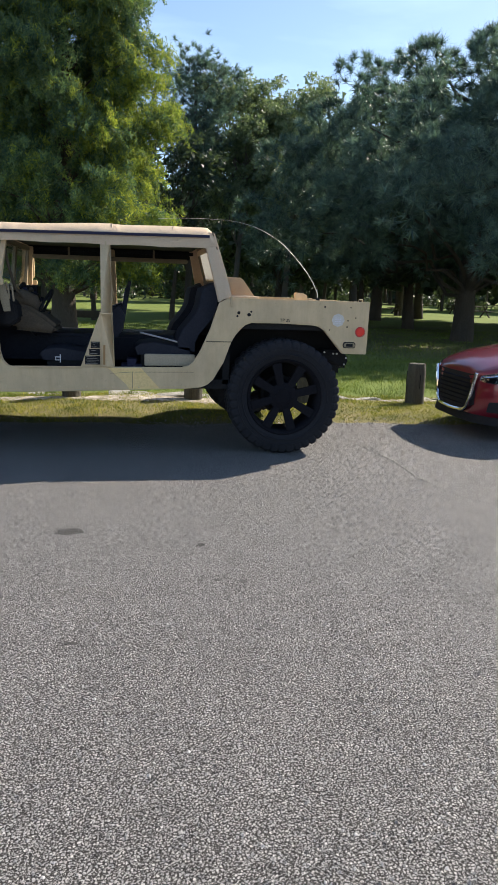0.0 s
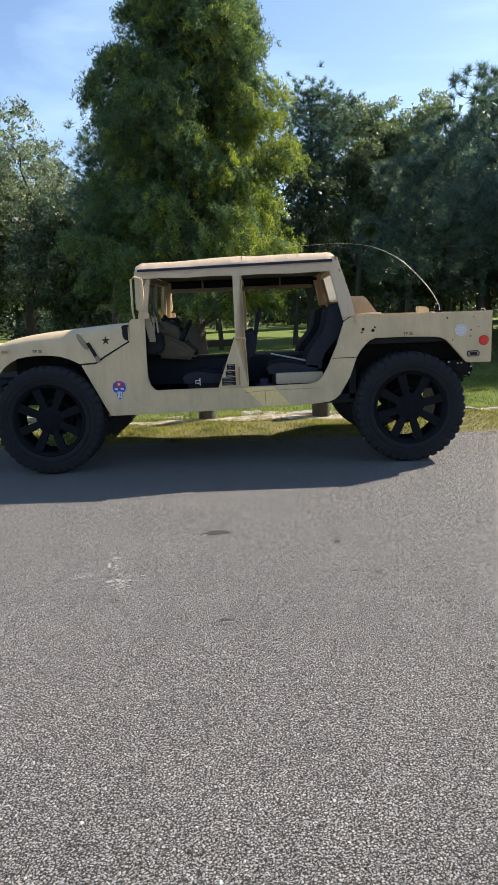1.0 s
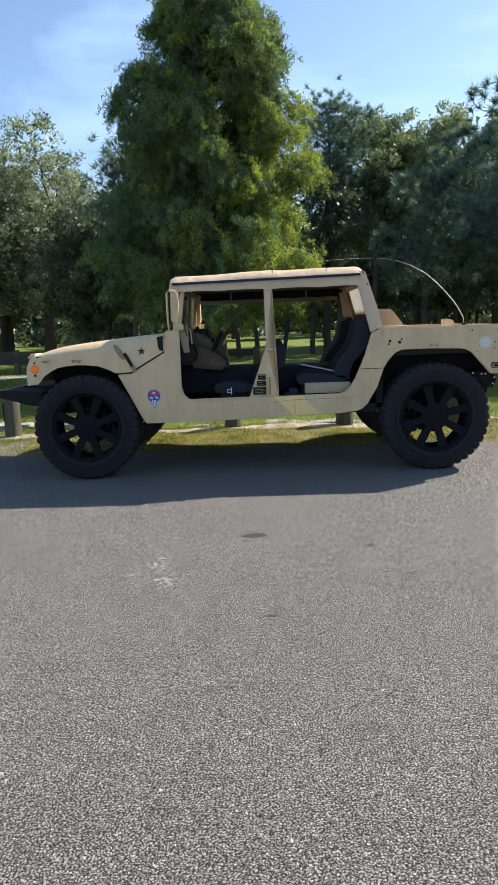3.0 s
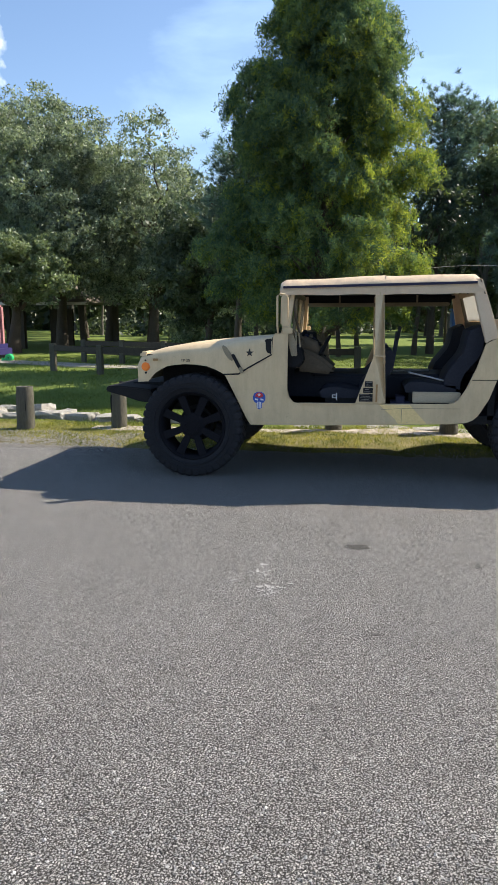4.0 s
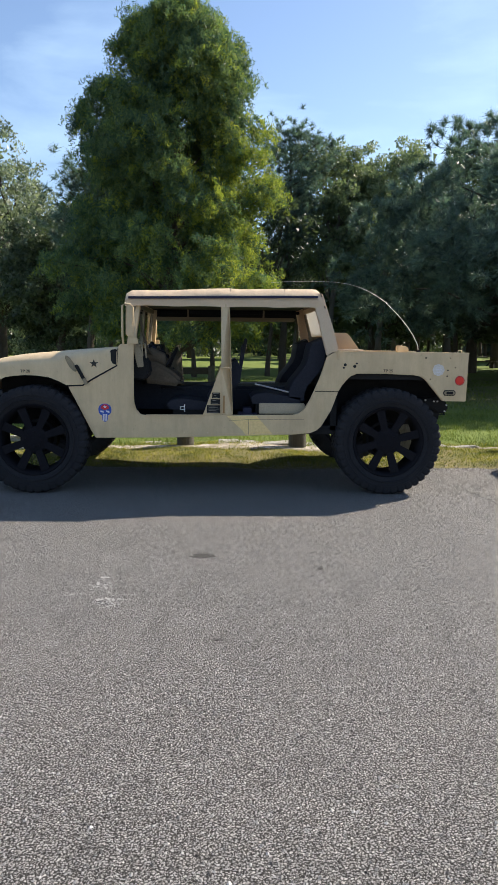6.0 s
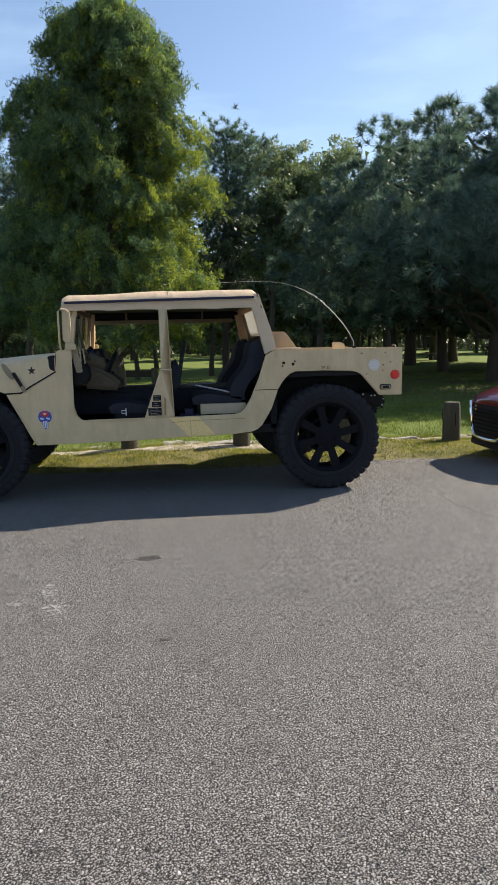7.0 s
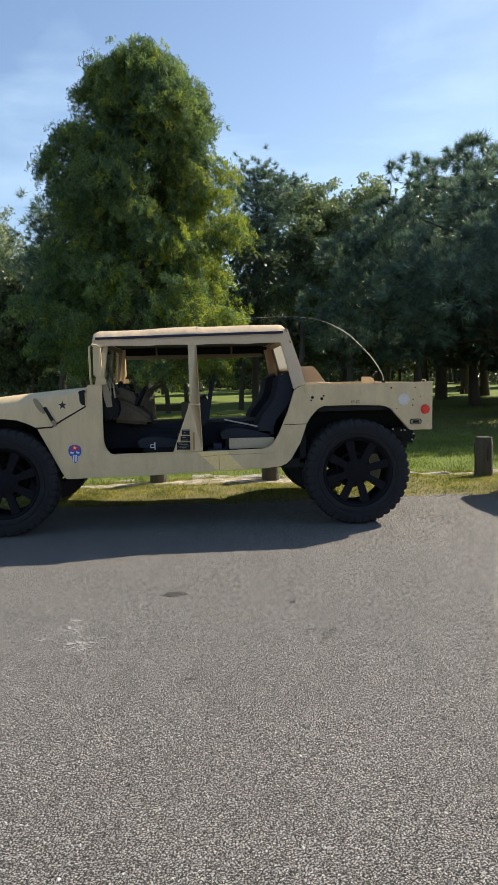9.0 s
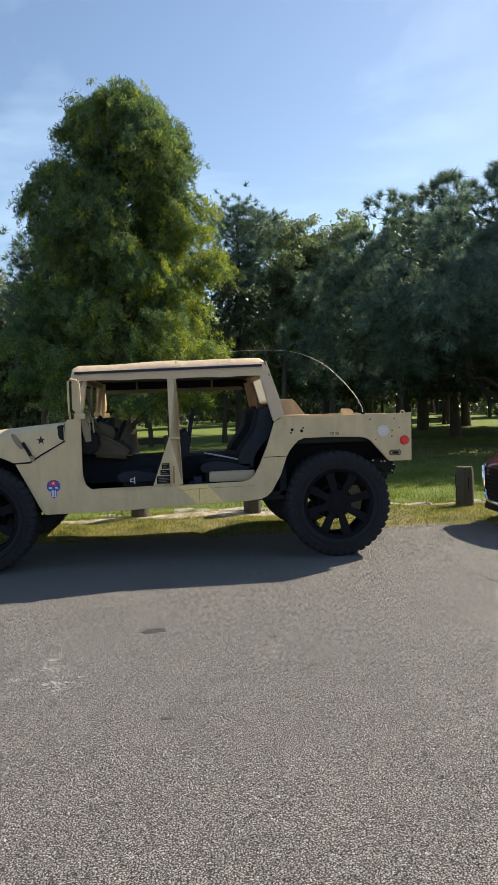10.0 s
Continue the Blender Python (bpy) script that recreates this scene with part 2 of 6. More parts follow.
def paint_material():
    m = Mat("tan_paint", (0.47, 0.40, 0.25), 0.55)
    a = m.mix(m.noise(1.7, 5, 0.65), (0.595, 0.455, 0.270), (0.69, 0.535, 0.335))
    streak = m.ramp(m.noise(9, 5, 0.7, (1.6, 1.6, 0.25)), (0.34, (0.86, 0.84, 0.80)), (0.6, (1.0, 1.0, 1.0)))
    a = m.mix(0.7, a, streak, "MULTIPLY")
    smear = m.ramp(m.noise(2.6, 6, 0.7, (1, 1, 0.6)), (0.43, (0, 0, 0)), (0.70, (1, 1, 1)))
    a = m.mix(m.mix(0.45, (0, 0, 0), smear), a, (0.33, 0.25, 0.155))
    dirt = m.ramp(m.noise(26, 5, 0.75), (0.58, (0, 0, 0)), (0.78, (1, 1, 1)))
    a = m.mix(m.mix(0.45, (0, 0, 0), dirt), a, (0.22, 0.17, 0.10))
    m.base(a).bump(m.noise(90, 3), 0.08, 0.002).rough(m.noise(12, 4), 0.45, 0.68)
    return m.m


M_ROAD = asphalt_material()
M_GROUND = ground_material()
M_TAN = paint_material()
# paler tan that stands for light falling on the sill
M_SILLSUN = speckled("sunlit_sill_paint", (0.80, 0.58, 0.26), (0.86, 0.645, 0.32), 6, 0.6, gloss=0.15)
M_CANVAS = cloth_material("tan_canvas", (0.62, 0.46, 0.305), (0.73, 0.565, 0.395), 0.12)
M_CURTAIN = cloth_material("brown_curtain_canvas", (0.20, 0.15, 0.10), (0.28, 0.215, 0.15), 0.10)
M_VINYL = cloth_material("clear_vinyl", (0.58, 0.57, 0.54), (0.70, 0.69, 0.66), 0.6)
M_NAVY = speckled("navy_binding", (0.018, 0.020, 0.045), (0.035, 0.035, 0.07), 30, 0.8)
M_BLACK = speckled("black_trim", (0.008, 0.008, 0.010), (0.02, 0.02, 0.022), 14, 0.7, gloss=0.2)
M_SEAT = speckled("black_vinyl", (0.014, 0.016, 0.024), (0.032, 0.035, 0.048), 8, 0.7, gloss=0.15)
M_UNDER = speckled("dark_chassis", (0.012, 0.013, 0.016), (0.032, 0.031, 0.031), 12, 0.85, gloss=0.1)
M_RUBBER = speckled("tyre_rubber", (0.015, 0.016, 0.020), (0.032, 0.032, 0.036), 10, 0.9, gloss=0.12)
M_RIM = speckled("black_rim", (0.008, 0.008, 0.011), (0.016, 0.016, 0.020), 8, 0.75, gloss=0.06)
M_RED = Mat("red_lens", (0.75, 0.03, 0.02), 0.25).m
M_ORANGE = Mat("orange_lens", (0.95, 0.22, 0.02), 0.3).m
M_AMBER = Mat("amber_lens", (0.34, 0.19, 0.07), 0.4).m
M_MARK = Mat("black_stencil", (0.02, 0.02, 0.018), 0.7).m
M_FADED = speckled("faded_white_decal", (0.52, 0.48, 0.42), (0.70, 0.68, 0.66), 18, 0.5)
M_WHITE = speckled("white_decal", (0.62, 0.62, 0.66), (0.74, 0.72, 0.74), 20, 0.5)
M_DECALRED = Mat("red_decal", (0.55, 0.02, 0.03), 0.5).m
M_DECALBLUE = Mat("blue_decal", (0.02, 0.08, 0.40), 0.5).m
# darker tan, both for dusty parts and for tan parts in the cab's shade
M_DIRTYSHADED = speckled("dusty_and_shaded_tan_paint", (0.20, 0.165, 0.11), (0.34, 0.28, 0.19), 14, 0.8)
M_GEAR = speckled("brown_gear_cloth", (0.05, 0.040, 0.028), (0.15, 0.12, 0.085), 11, 0.9)
M_GREY = speckled("grey_panel", (0.20, 0.185, 0.165), (0.30, 0.28, 0.245), 9, 0.6)
M_STEEL = speckled("bare_steel", (0.45, 0.45, 0.45), (0.6, 0.6, 0.6), 20, 0.35, 0.9)
M_GLASS = glass_material("window_glass")
M_BARK = speckled("bark", (0.045, 0.036, 0.028), (0.11, 0.09, 0.07), 6, 0.95, bump=0.9, dist=0.04, stretch=(1, 1, 0.25))
M_PALEBARK = speckled("grey_bark", (0.09, 0.08, 0.07), (0.2, 0.18, 0.155), 7, 0.95, bump=0.8, dist=0.03, stretch=(1, 1, 0.3))
M_POST = speckled("weathered_wood", (0.036, 0.033, 0.025), (0.190, 0.178, 0.140), 10, 0.95, bump=1.0, dist=0.02, stretch=(3.5, 3.5, 0.22))
M_RAIL = speckled("dark_rail_wood", (0.030, 0.026, 0.020), (0.085, 0.072, 0.056), 8, 0.95, bump=0.6, dist=0.01)
M_SEATBOX = speckled("pale_tan_panel", (0.34, 0.285, 0.20), (0.46, 0.39, 0.285), 9, 0.7)
M_SAND = sand_material()
M_BACKLIT = cloth_material("thin_tan_canvas", (0.60, 0.49, 0.34), (0.69, 0.57, 0.41), 0.55)
M_STONE = speckled("limestone", (0.26, 0.245, 0.22), (0.60, 0.57, 0.52), 9, 0.95, bump=1.0, dist=0.02)
M_PATH = speckled("concrete_path", (0.25, 0.222, 0.185), (0.37, 0.335, 0.285), 3, 0.95)
M_GRAVEL = speckled("verge_gravel", (0.19, 0.175, 0.155), (0.46, 0.43, 0.39), 45, 0.95, bump=1.0, dist=0.012)
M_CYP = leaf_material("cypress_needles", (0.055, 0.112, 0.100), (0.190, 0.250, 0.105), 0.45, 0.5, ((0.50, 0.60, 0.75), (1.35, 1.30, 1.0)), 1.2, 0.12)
# yellower, lighter needles: part real yellowing, part sunlight put into the colour
M_CYPGOLD = leaf_material("yellowed_sunlit_cypress_needles", (0.120, 0.180, 0.058), (0.345, 0.375, 0.075), 0.52, 0.5, ((0.62, 0.68, 0.75), (1.25, 1.22, 1.0)), 1.4, 0.12)
M_PINE = leaf_material("pine_needles", (0.064, 0.112, 0.122), (0.165, 0.235, 0.195), 0.28, 0.40, ((0.50, 0.52, 0.55), (1.55, 1.55, 1.45)), 2.2, 0.22)
M_OAK = leaf_material("oak_leaves", (0.092, 0.128, 0.098), (0.310, 0.355, 0.270), 0.36, 0.44, ((0.50, 0.53, 0.56), (1.45, 1.42, 1.30)), 1.5, 0.34)
M_BROAD = leaf_material("broad_leaves", (0.105, 0.155, 0.100), (0.270, 0.320, 0.205), 0.40)
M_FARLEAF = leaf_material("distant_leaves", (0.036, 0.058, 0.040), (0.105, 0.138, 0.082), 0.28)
M_CLUMP = leaf_material("clump_grass", (0.05, 0.085, 0.018), (0.24, 0.255, 0.055), 0.35, 0.6)
M_BLADE = leaf_material("grass_blades", (0.075, 0.125, 0.022), (0.20, 0.235, 0.052), 0.35, 0.6)
M_DRYBLADE = leaf_material("dry_grass_blades", (0.085, 0.120, 0.018), (0.40, 0.375, 0.085), 0.36, 0.7, ((0.48, 0.50, 0.52), (1.35, 1.25, 1.0)), 3.4)
def chip_material():
    m = Mat("stone_chip", (0.4, 0.4, 0.4), 0.8)
    ge = m.n("ShaderNodeNewGeometry")
    m.base(m.ramp(ge.outputs["Random Per Island"], (0.0, (0.040, 0.037, 0.034)), (0.40, (0.19, 0.183, 0.172)), (0.85, (0.40, 0.386, 0.365)), (1.0, (0.58, 0.563, 0.537))))
    m.bump(m.noise(420, 3, 0.6), 0.4, 0.001)
    return m.m


M_CHIP = chip_material()
M_STAIN = speckled("oil_stain", (0.024, 0.023, 0.022), (0.075, 0.072, 0.068), 60, 0.9, bump=0.8, dist=0.006)
M_SCUFF = speckled("white_scuff", (0.21, 0.205, 0.197), (0.33, 0.322, 0.312), 40, 0.9)
CARRED = Mat("red_car_paint", (0.19, 0.008, 0.022), 0.35, 0.45)
CARRED.b.inputs["Coat Weight"].default_value = 1.0
CARRED.b.inputs["Coat Roughness"].default_value = 0.06
M_CARRED = CARRED.m
M_CHROME = Mat("chrome", (0.8, 0.8, 0.82), 0.12, 1.0).m
M_LENS = glass_material("headlight_lens")
M_PINK = speckled("pink_inflatable", (0.30, 0.13, 0.14), (0.46, 0.24, 0.24), 5, 0.45)
M_PURPLE = speckled("purple_inflatable", (0.018, 0.016, 0.075), (0.035, 0.028, 0.12), 5, 0.4)
M_GREEN = speckled("green_plastic", (0.01, 0.32, 0.10), (0.03, 0.45, 0.16), 9, 0.45)
M_ROOF = speckled("shelter_roof", (0.10, 0.085, 0.07), (0.2, 0.17, 0.14), 6, 0.8)
M_TRIMWHITE = speckled("white_fascia", (0.55, 0.53, 0.5), (0.7, 0.68, 0.64), 6, 0.7)
M_BLUE = speckled("blue_plastic", (0.03, 0.08, 0.22), (0.06, 0.13, 0.32), 6, 0.5)


# ---- mesh helpers ----
class Geo:
    """Collects vertices and faces of one mesh."""

    def __init__(self):
        self.v, self.f = [], []

    def add(self, verts, faces):
        k = len(self.v)
        self.v += [tuple(p) for p in verts]
        self.f += [tuple(i + k for i in face) for face in faces]
        return self

    def box(self, x0, x1, y0, y1, z0, z1, m=None):
        vs = [(x, y, z) for z in (z0, z1) for y in (y0, y1) for x in (x0, x1)]
        if m is not None:
            vs = [m @ Vector(p) for p in vs]
        return self.add(vs, [(0, 2, 3, 1), (4, 5, 7, 6), (0, 1, 5, 4), (2, 6, 7, 3), (0, 4, 6, 2), (1, 3, 7, 5)])

    def prism(self, pts, y0, y1):
        """A polygon in x and z, drawn out along y; y0 and y1 may be functions of (x, z)."""
        g0 = y0 if callable(y0) else (lambda x, z: y0)
        g1 = y1 if callable(y1) else (lambda x, z: y1)
        n = len(pts)
        vs = [(x, g0(x, z), z) for x, z in pts] + [(x, g1(x, z), z) for x, z in pts]
        return self.add(vs, [tuple(range(n)), tuple(range(2 * n - 1, n - 1, -1))] + [(i, i + n, (i + 1) % n + n, (i + 1) % n) for i in range(n)])

    def slab(self, pts, z0, z1):
        """A polygon in x and y between two heights."""
        n = len(pts)
        vs = [(x, y, z0) for x, y in pts] + [(x, y, z1) for x, y in pts]
        return self.add(vs, [tuple(range(n - 1, -1, -1)), tuple(range(n, 2 * n))] + [(i, (i + 1) % n, (i + 1) % n + n, i + n) for i in range(n)])

    def tube(self, pts, radii, n=8, caps=True):
        pts = [Vector(p) for p in pts]
        if isinstance(radii, (int, float)):
            radii = [radii] * len(pts)
        rings, up = [], Vector((0.31, 0.17, 0.93)).normalized()
        for i, p in enumerate(pts):
            d = (pts[min(i + 1, len(pts) - 1)] - pts[max(i - 1, 0)]).normalized()
            a = d.cross(up if abs(d.dot(up)) < 0.95 else Vector((1, 0, 0))).normalized()
            b = d.cross(a)
            rings.append([p + (a * math.cos(2 * math.pi * k / n) + b * math.sin(2 * math.pi * k / n)) * radii[i] for k in range(n)])
        vs = [q for r in rings for q in r]
        fs = [(i * n + k, i * n + (k + 1) % n, (i + 1) * n + (k + 1) % n, (i + 1) * n + k) for i in range(len(pts) - 1) for k in range(n)]
        if caps:
            fs += [tuple(range(n - 1, -1, -1)), tuple(range((len(pts) - 1) * n, len(pts) * n))]
        return self.add(vs, fs)

    def lathe(self, prof, n=48, closed=True):
        """A profile of (y, r) turned round the y axis."""
        vs = [(r * math.cos(2 * math.pi * k / n), y, r * math.sin(2 * math.pi * k / n)) for y, r in prof for k in range(n)]
        m = len(prof)
        rows = range(m if closed else m - 1)
        return self.add(vs, [(i * n + k, ((i + 1) % m) * n + k, ((i + 1) % m) * n + (k + 1) % n, i * n + (k + 1) % n) for i in rows for k in range(n)])

    def loft(self, sections, caps=True):
        """Quads between rows of points of equal number (open rows)."""
        n = len(sections[0])
        vs = [p for s in sections for p in s]
        fs = [(i * n + k, i * n + k + 1, (i + 1) * n + k + 1, (i + 1) * n + k) for i in range(len(sections) - 1) for k in range(n - 1)]
        if caps:
            fs += [tuple(range(n)), tuple(range((len(sections) - 1) * n, len(sections) * n))[::-1]]
        return self.add(vs, fs)

    def mesh(self, name, material, smooth=False, bevel=0.0, segments=2):
        me = bpy.data.meshes.new(name)
        me.from_pydata(self.v, [], self.f)
        bm = bmesh.new()
        bm.from_mesh(me)
        bmesh.ops.recalc_face_normals(bm, faces=bm.faces)
        if bevel:
            sharp = [e for e in bm.edges if len(e.link_faces) == 2 and e.calc_face_angle(0) > 0.6]
            bmesh.ops.bevel(bm, geom=sharp, offset=bevel, segments=segments, affect="EDGES", clamp_overlap=True)
        for f in bm.faces:
            f.smooth = smooth
        bm.to_mesh(me)
        bm.free()
        if smooth:
            me.set_sharp_from_angle(angle=radians(38))
        me.materials.append(material)
        return me


def part(name, geo, material, parent=None, label="", smooth=False, bevel=0.0, kind=""):
    ob = new(name, geo.mesh(name, material, smooth, bevel))
    if parent is not None:
        ob.parent = parent
    return tagged(ob, label=label, kind=kind)


def thing(name, label, category, group="", kind="", at=(0, 0, 0), turn=0):
    ob = new(name)
    ob.empty_display_size = 0.2
    ob.matrix_world = pose(*at, 0, 0, turn)
    return tagged(ob, label, category, group, kind)


def quick_mesh(name, verts, faces, material, smooth=False):
    """A mesh from arrays, with faces all of one size."""
    verts, faces = np.asarray(verts, np.float32), np.asarray(faces, np.int32)
    me = bpy.data.meshes.new(name)
    me.vertices.add(len(verts))
    me.vertices.foreach_set("co", verts.ravel())
    k = faces.shape[1]
    me.loops.add(faces.size)
    me.loops.foreach_set("vertex_index", faces.ravel())
    me.polygons.add(len(faces))
    me.polygons.foreach_set("loop_start", np.arange(0, faces.size, k, dtype=np.int32))
    me.polygons.foreach_set("loop_total", np.full(len(faces), k, np.int32))
    me.polygons.foreach_set("use_smooth", np.full(len(faces), smooth))
    me.update(calc_edges=True)
    me.materials.append(material)
    return me


# ---- the ground ----
def height(x, y):
    """The lawn's height: a verge flush with the road, then gentle lumps and a shallow swale."""
    x, y = np.asarray(x, float), np.asarray(y, float)
    t = np.clip((y - 1.15) / 0.9, 0, 1)
    base = -0.06 + 0.085 * t * t * (3 - 2 * t)
    lumps = 0.012 * np.sin(2.3 * x + 1.1 * y) + 0.010 * np.sin(1.1 * x - 2.7 * y + 1) + 0.008 * np.sin(5.1 * x + 3.3 * y)
    swale = -0.22 * np.exp(-(((y - 7.0) / 1.8) ** 2)) * (x < 6) / (1 + np.exp(np.clip(1.2 * (x + 0.5), -30, 30)))
    return base + lumps * t + swale


def axis_steps(*pieces):
    return np.unique(np.concatenate([np.arange(a, b, s) for a, b, s in pieces]).round(4))


gx = axis_steps((-600, -60, 60), (-60, -12, 4), (-12, 14, 0.25), (14, 60, 4), (60, 601, 60))
gy = axis_steps((-600, -20, 60), (-20, 0.8, 5), (0.8, 12, 0.2), (12, 40, 2), (40, 120, 10), (120, 901, 60))
GX, GY = np.meshgrid(gx, gy)
gv = np.stack([GX, GY, height(GX, GY)], -1).reshape(-1, 3)
nx, ny = len(gx), len(gy)
ii = (np.arange(ny - 1)[:, None] * nx + np.arange(nx - 1)[None]).ravel()
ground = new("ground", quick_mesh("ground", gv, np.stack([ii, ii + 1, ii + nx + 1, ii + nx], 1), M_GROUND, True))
tagged(ground, "mown park lawn with dry yellowish grass along the road", "lawn", kind="structure")


def edge_y(x):
    return 1.36 - 0.012 * (x - 1.5) + 0.05 * math.sin(1.7 * x) + 0.035 * math.sin(4.3 * x + 1) + 0.02 * math.sin(11 * x)


road_pts = [(-200, -60), (200, -60), (200, 1.2)] + [(x / 8, edge_y(x / 8)) for x in range(130, -100, -1)] + [(-200, 1.5)]
road = part("road", Geo().slab(road_pts, -0.12, 0.0), M_ROAD)
tagged(road, "worn grey asphalt road with pale exposed aggregate", "road", kind="structure")


def blot(name, x, y, rx, ry, material, label, z=0.0012, seed=0, n=18, turn=0.0):
    """A thin irregular stain lying on the road."""
    r = random.Random(seed)
    pts = []
    for k in range(n):
        a = 2 * math.pi * k / n
        s = 0.72 + 0.5 * r.random()
        px, py = rx * s * math.cos(a), ry * s * math.sin(a)
        pts.append((x + px * math.cos(turn) - py * math.sin(turn), y + px * math.sin(turn) + py * math.cos(turn)))
    return part(name, Geo().slab(pts, -0.01, z), material, road, label)


blot("oil_stain", 1.65, -2.04, 0.085, 0.055, M_STAIN, "dark oil stain", seed=3)
blot("oil_stain", 1.765, -3.40, 0.030, 0.016, M_STAIN, "dark oil stain", seed=4)
for k, (x, y, a, b) in enumerate([(2.40, -2.32, 0.022, 0.03), (2.556, -2.848, 0.022, 0.018), (2.432, -2.817, 0.028, 0.01), (2.82, -3.92, 0.012, 0.02), (0.15, -3.05, 0.022, 0.014), (2.55, -3.35, 0.016, 0.008), (3.6, -2.8, 0.014, 0.01)]):
    blot("oil_stain", x, y, a, b, M_STAIN, "small dark spot", seed=10 + k, n=9)
rs = random.Random(5)
for x, y, s, cnt in ((1.17, -2.88, 0.10, 46), (1.06, -2.62, 0.07, 24), (0.93, -2.76, 0.06, 12), (1.09, -2.50, 0.04, 12)):
    for k in range(cnt):
        a = 0.004 + 0.009 * rs.random()
        blot("paint_scuff", x + rs.gauss(0, s * 0.5), y + rs.gauss(0, s * 0.5), a, a * (0.5 + rs.random()), M_SCUFF, "white scraped mark", 0.0008 + 0.00005 * k, seed=rs.randrange(9999), n=7)


def crack(points, width, seed):
    """A narrow tarred crack along a broken line."""
    r = random.Random(seed)
    left, right = [], []
    for (ax, ay), (bx, by) in zip(points, points[1:]):
        long = math.hypot(bx - ax, by - ay)
        sx, sy = -(by - ay) / long, (bx - ax) / long
        n = max(3, int(long / 0.05))
        for k in range(n):
            t = k / n
            off = r.gauss(0, 0.010)
            x, y = ax + (bx - ax) * t + sx * off, ay + (by - ay) * t + sy * off
            w = width * (0.3 + 1.0 * r.random())
            left.append((x + sx * w, y + sy * w))
            right.append((x - sx * w, y - sy * w))
    vs = [(x, y, 0.003) for x, y in left + right]
    n = len(left)
    part("crack", Geo().add(vs, [(k, k + n, k + n + 1, k + 1) for k in range(n - 1)]), M_STAIN, road, "dark crack in the asphalt")


crack([(3.9, 1.2), (4.04, 0.52), (4.17, 0.21), (4.25, -0.35), (4.26, -0.97), (4.34, -1.40), (4.54, -1.72), (4.9, -2.3), (5.2, -3.0)], 0.0065, 1)
crack([(-2.5, -1.55), (0.0, -1.65), (1.26, -1.74), (1.9, -1.91), (2.73, -1.95), (3.66, -2.04), (4.37, -2.03), (6.5, -2.1)], 0.0024, 2)


def road_chips(n, seed):
    """Angular stone chips that stand proud of the worn road, thinning out with distance along it."""
    rng = np.random.default_rng(seed)
    y = -5.9 + 6.6 * rng.random(n) ** 1.25
    x = 1.75 + (rng.random(n) - 0.5) * (3.0 + 1.0 * (y + 5.9))
    a = rng.uniform(0, 2 * np.pi, n)
    s = 0.0032 + 0.0048 * rng.random(n) ** 2.2
    ring = np.arange(5) * 2 * np.pi / 5
    rad = s[:, None] * rng.uniform(0.65, 1.25, (n, 5))
    th = a[:, None] + ring
    low = np.stack([x[:, None] + rad * np.cos(th), y[:, None] + rad * np.sin(th), np.full((n, 5), -0.0005)], -1)
    top = np.stack([x + s * rng.uniform(-0.5, 0.5, n), y + s * rng.uniform(-0.5, 0.5, n), s * rng.uniform(0.45, 0.95, n)], -1)
    v = np.concatenate([low, top[:, None]], 1).reshape(-1, 3)
    tri = np.array([(k, (k + 1) % 5, 5) for k in range(5)])
    f = (tri[None] + 6 * np.arange(n)[:, None, None]).reshape(-1, 3)
    chips = new("road_chips", quick_mesh("road_chips", v, f, M_CHIP))
    tagged(chips, "small angular pale stone chips proud of the worn asphalt", "stone chips", kind="stuff")


road_chips(24000, 15)

# ---- the army truck ----
truck = thing("army_truck", "tan open-sided army truck with canvas roof and oversized black tyres", "truck")
W = 2.16


def inward2(side, t):
    """The cab's side plane, which leans in above the belt line, t metres inside it."""
    def f(x, z):
        d = (0.0 if z < 1.2 else (z - 1.2) * 0.36) + t
        return d if side == 0 else W - d
    return f


SIDE = [(0.577, 0.522), (1.276, 0.528), (1.84, 0.545), (2.45, 0.563), (2.60, 0.577), (2.66, 0.60), (2.71, 0.645), (2.80, 0.797), (2.862, 0.973),
        (2.895, 1.03), (2.94, 1.085), (2.98, 1.122), (3.033, 1.144), (3.30, 1.146), (3.58, 1.136), (3.64, 1.124), (3.687, 1.098), (3.866, 0.892), (4.088, 0.890),
        (4.095, 1.347), (2.862, 1.352), (2.815, 1.34), (2.752, 1.306), (2.683, 1.092), (2.60, 0.90), (2.542, 0.805), (2.50, 0.768), (2.44, 0.750), (1.907, 0.744),
        (1.868, 0.744), (1.766, 0.744), (1.576, 0.742), (1.05, 0.736), (1.00, 0.744), (0.958, 0.79), (0.938, 0.86), (0.933, 0.95), (0.938, 1.291), (0.925, 1.405),
        (0.800, 1.385), (0.790, 1.20), (0.563, 1.072), (0.468, 1.012), (0.330, 1.004), (0.532, 0.598)]
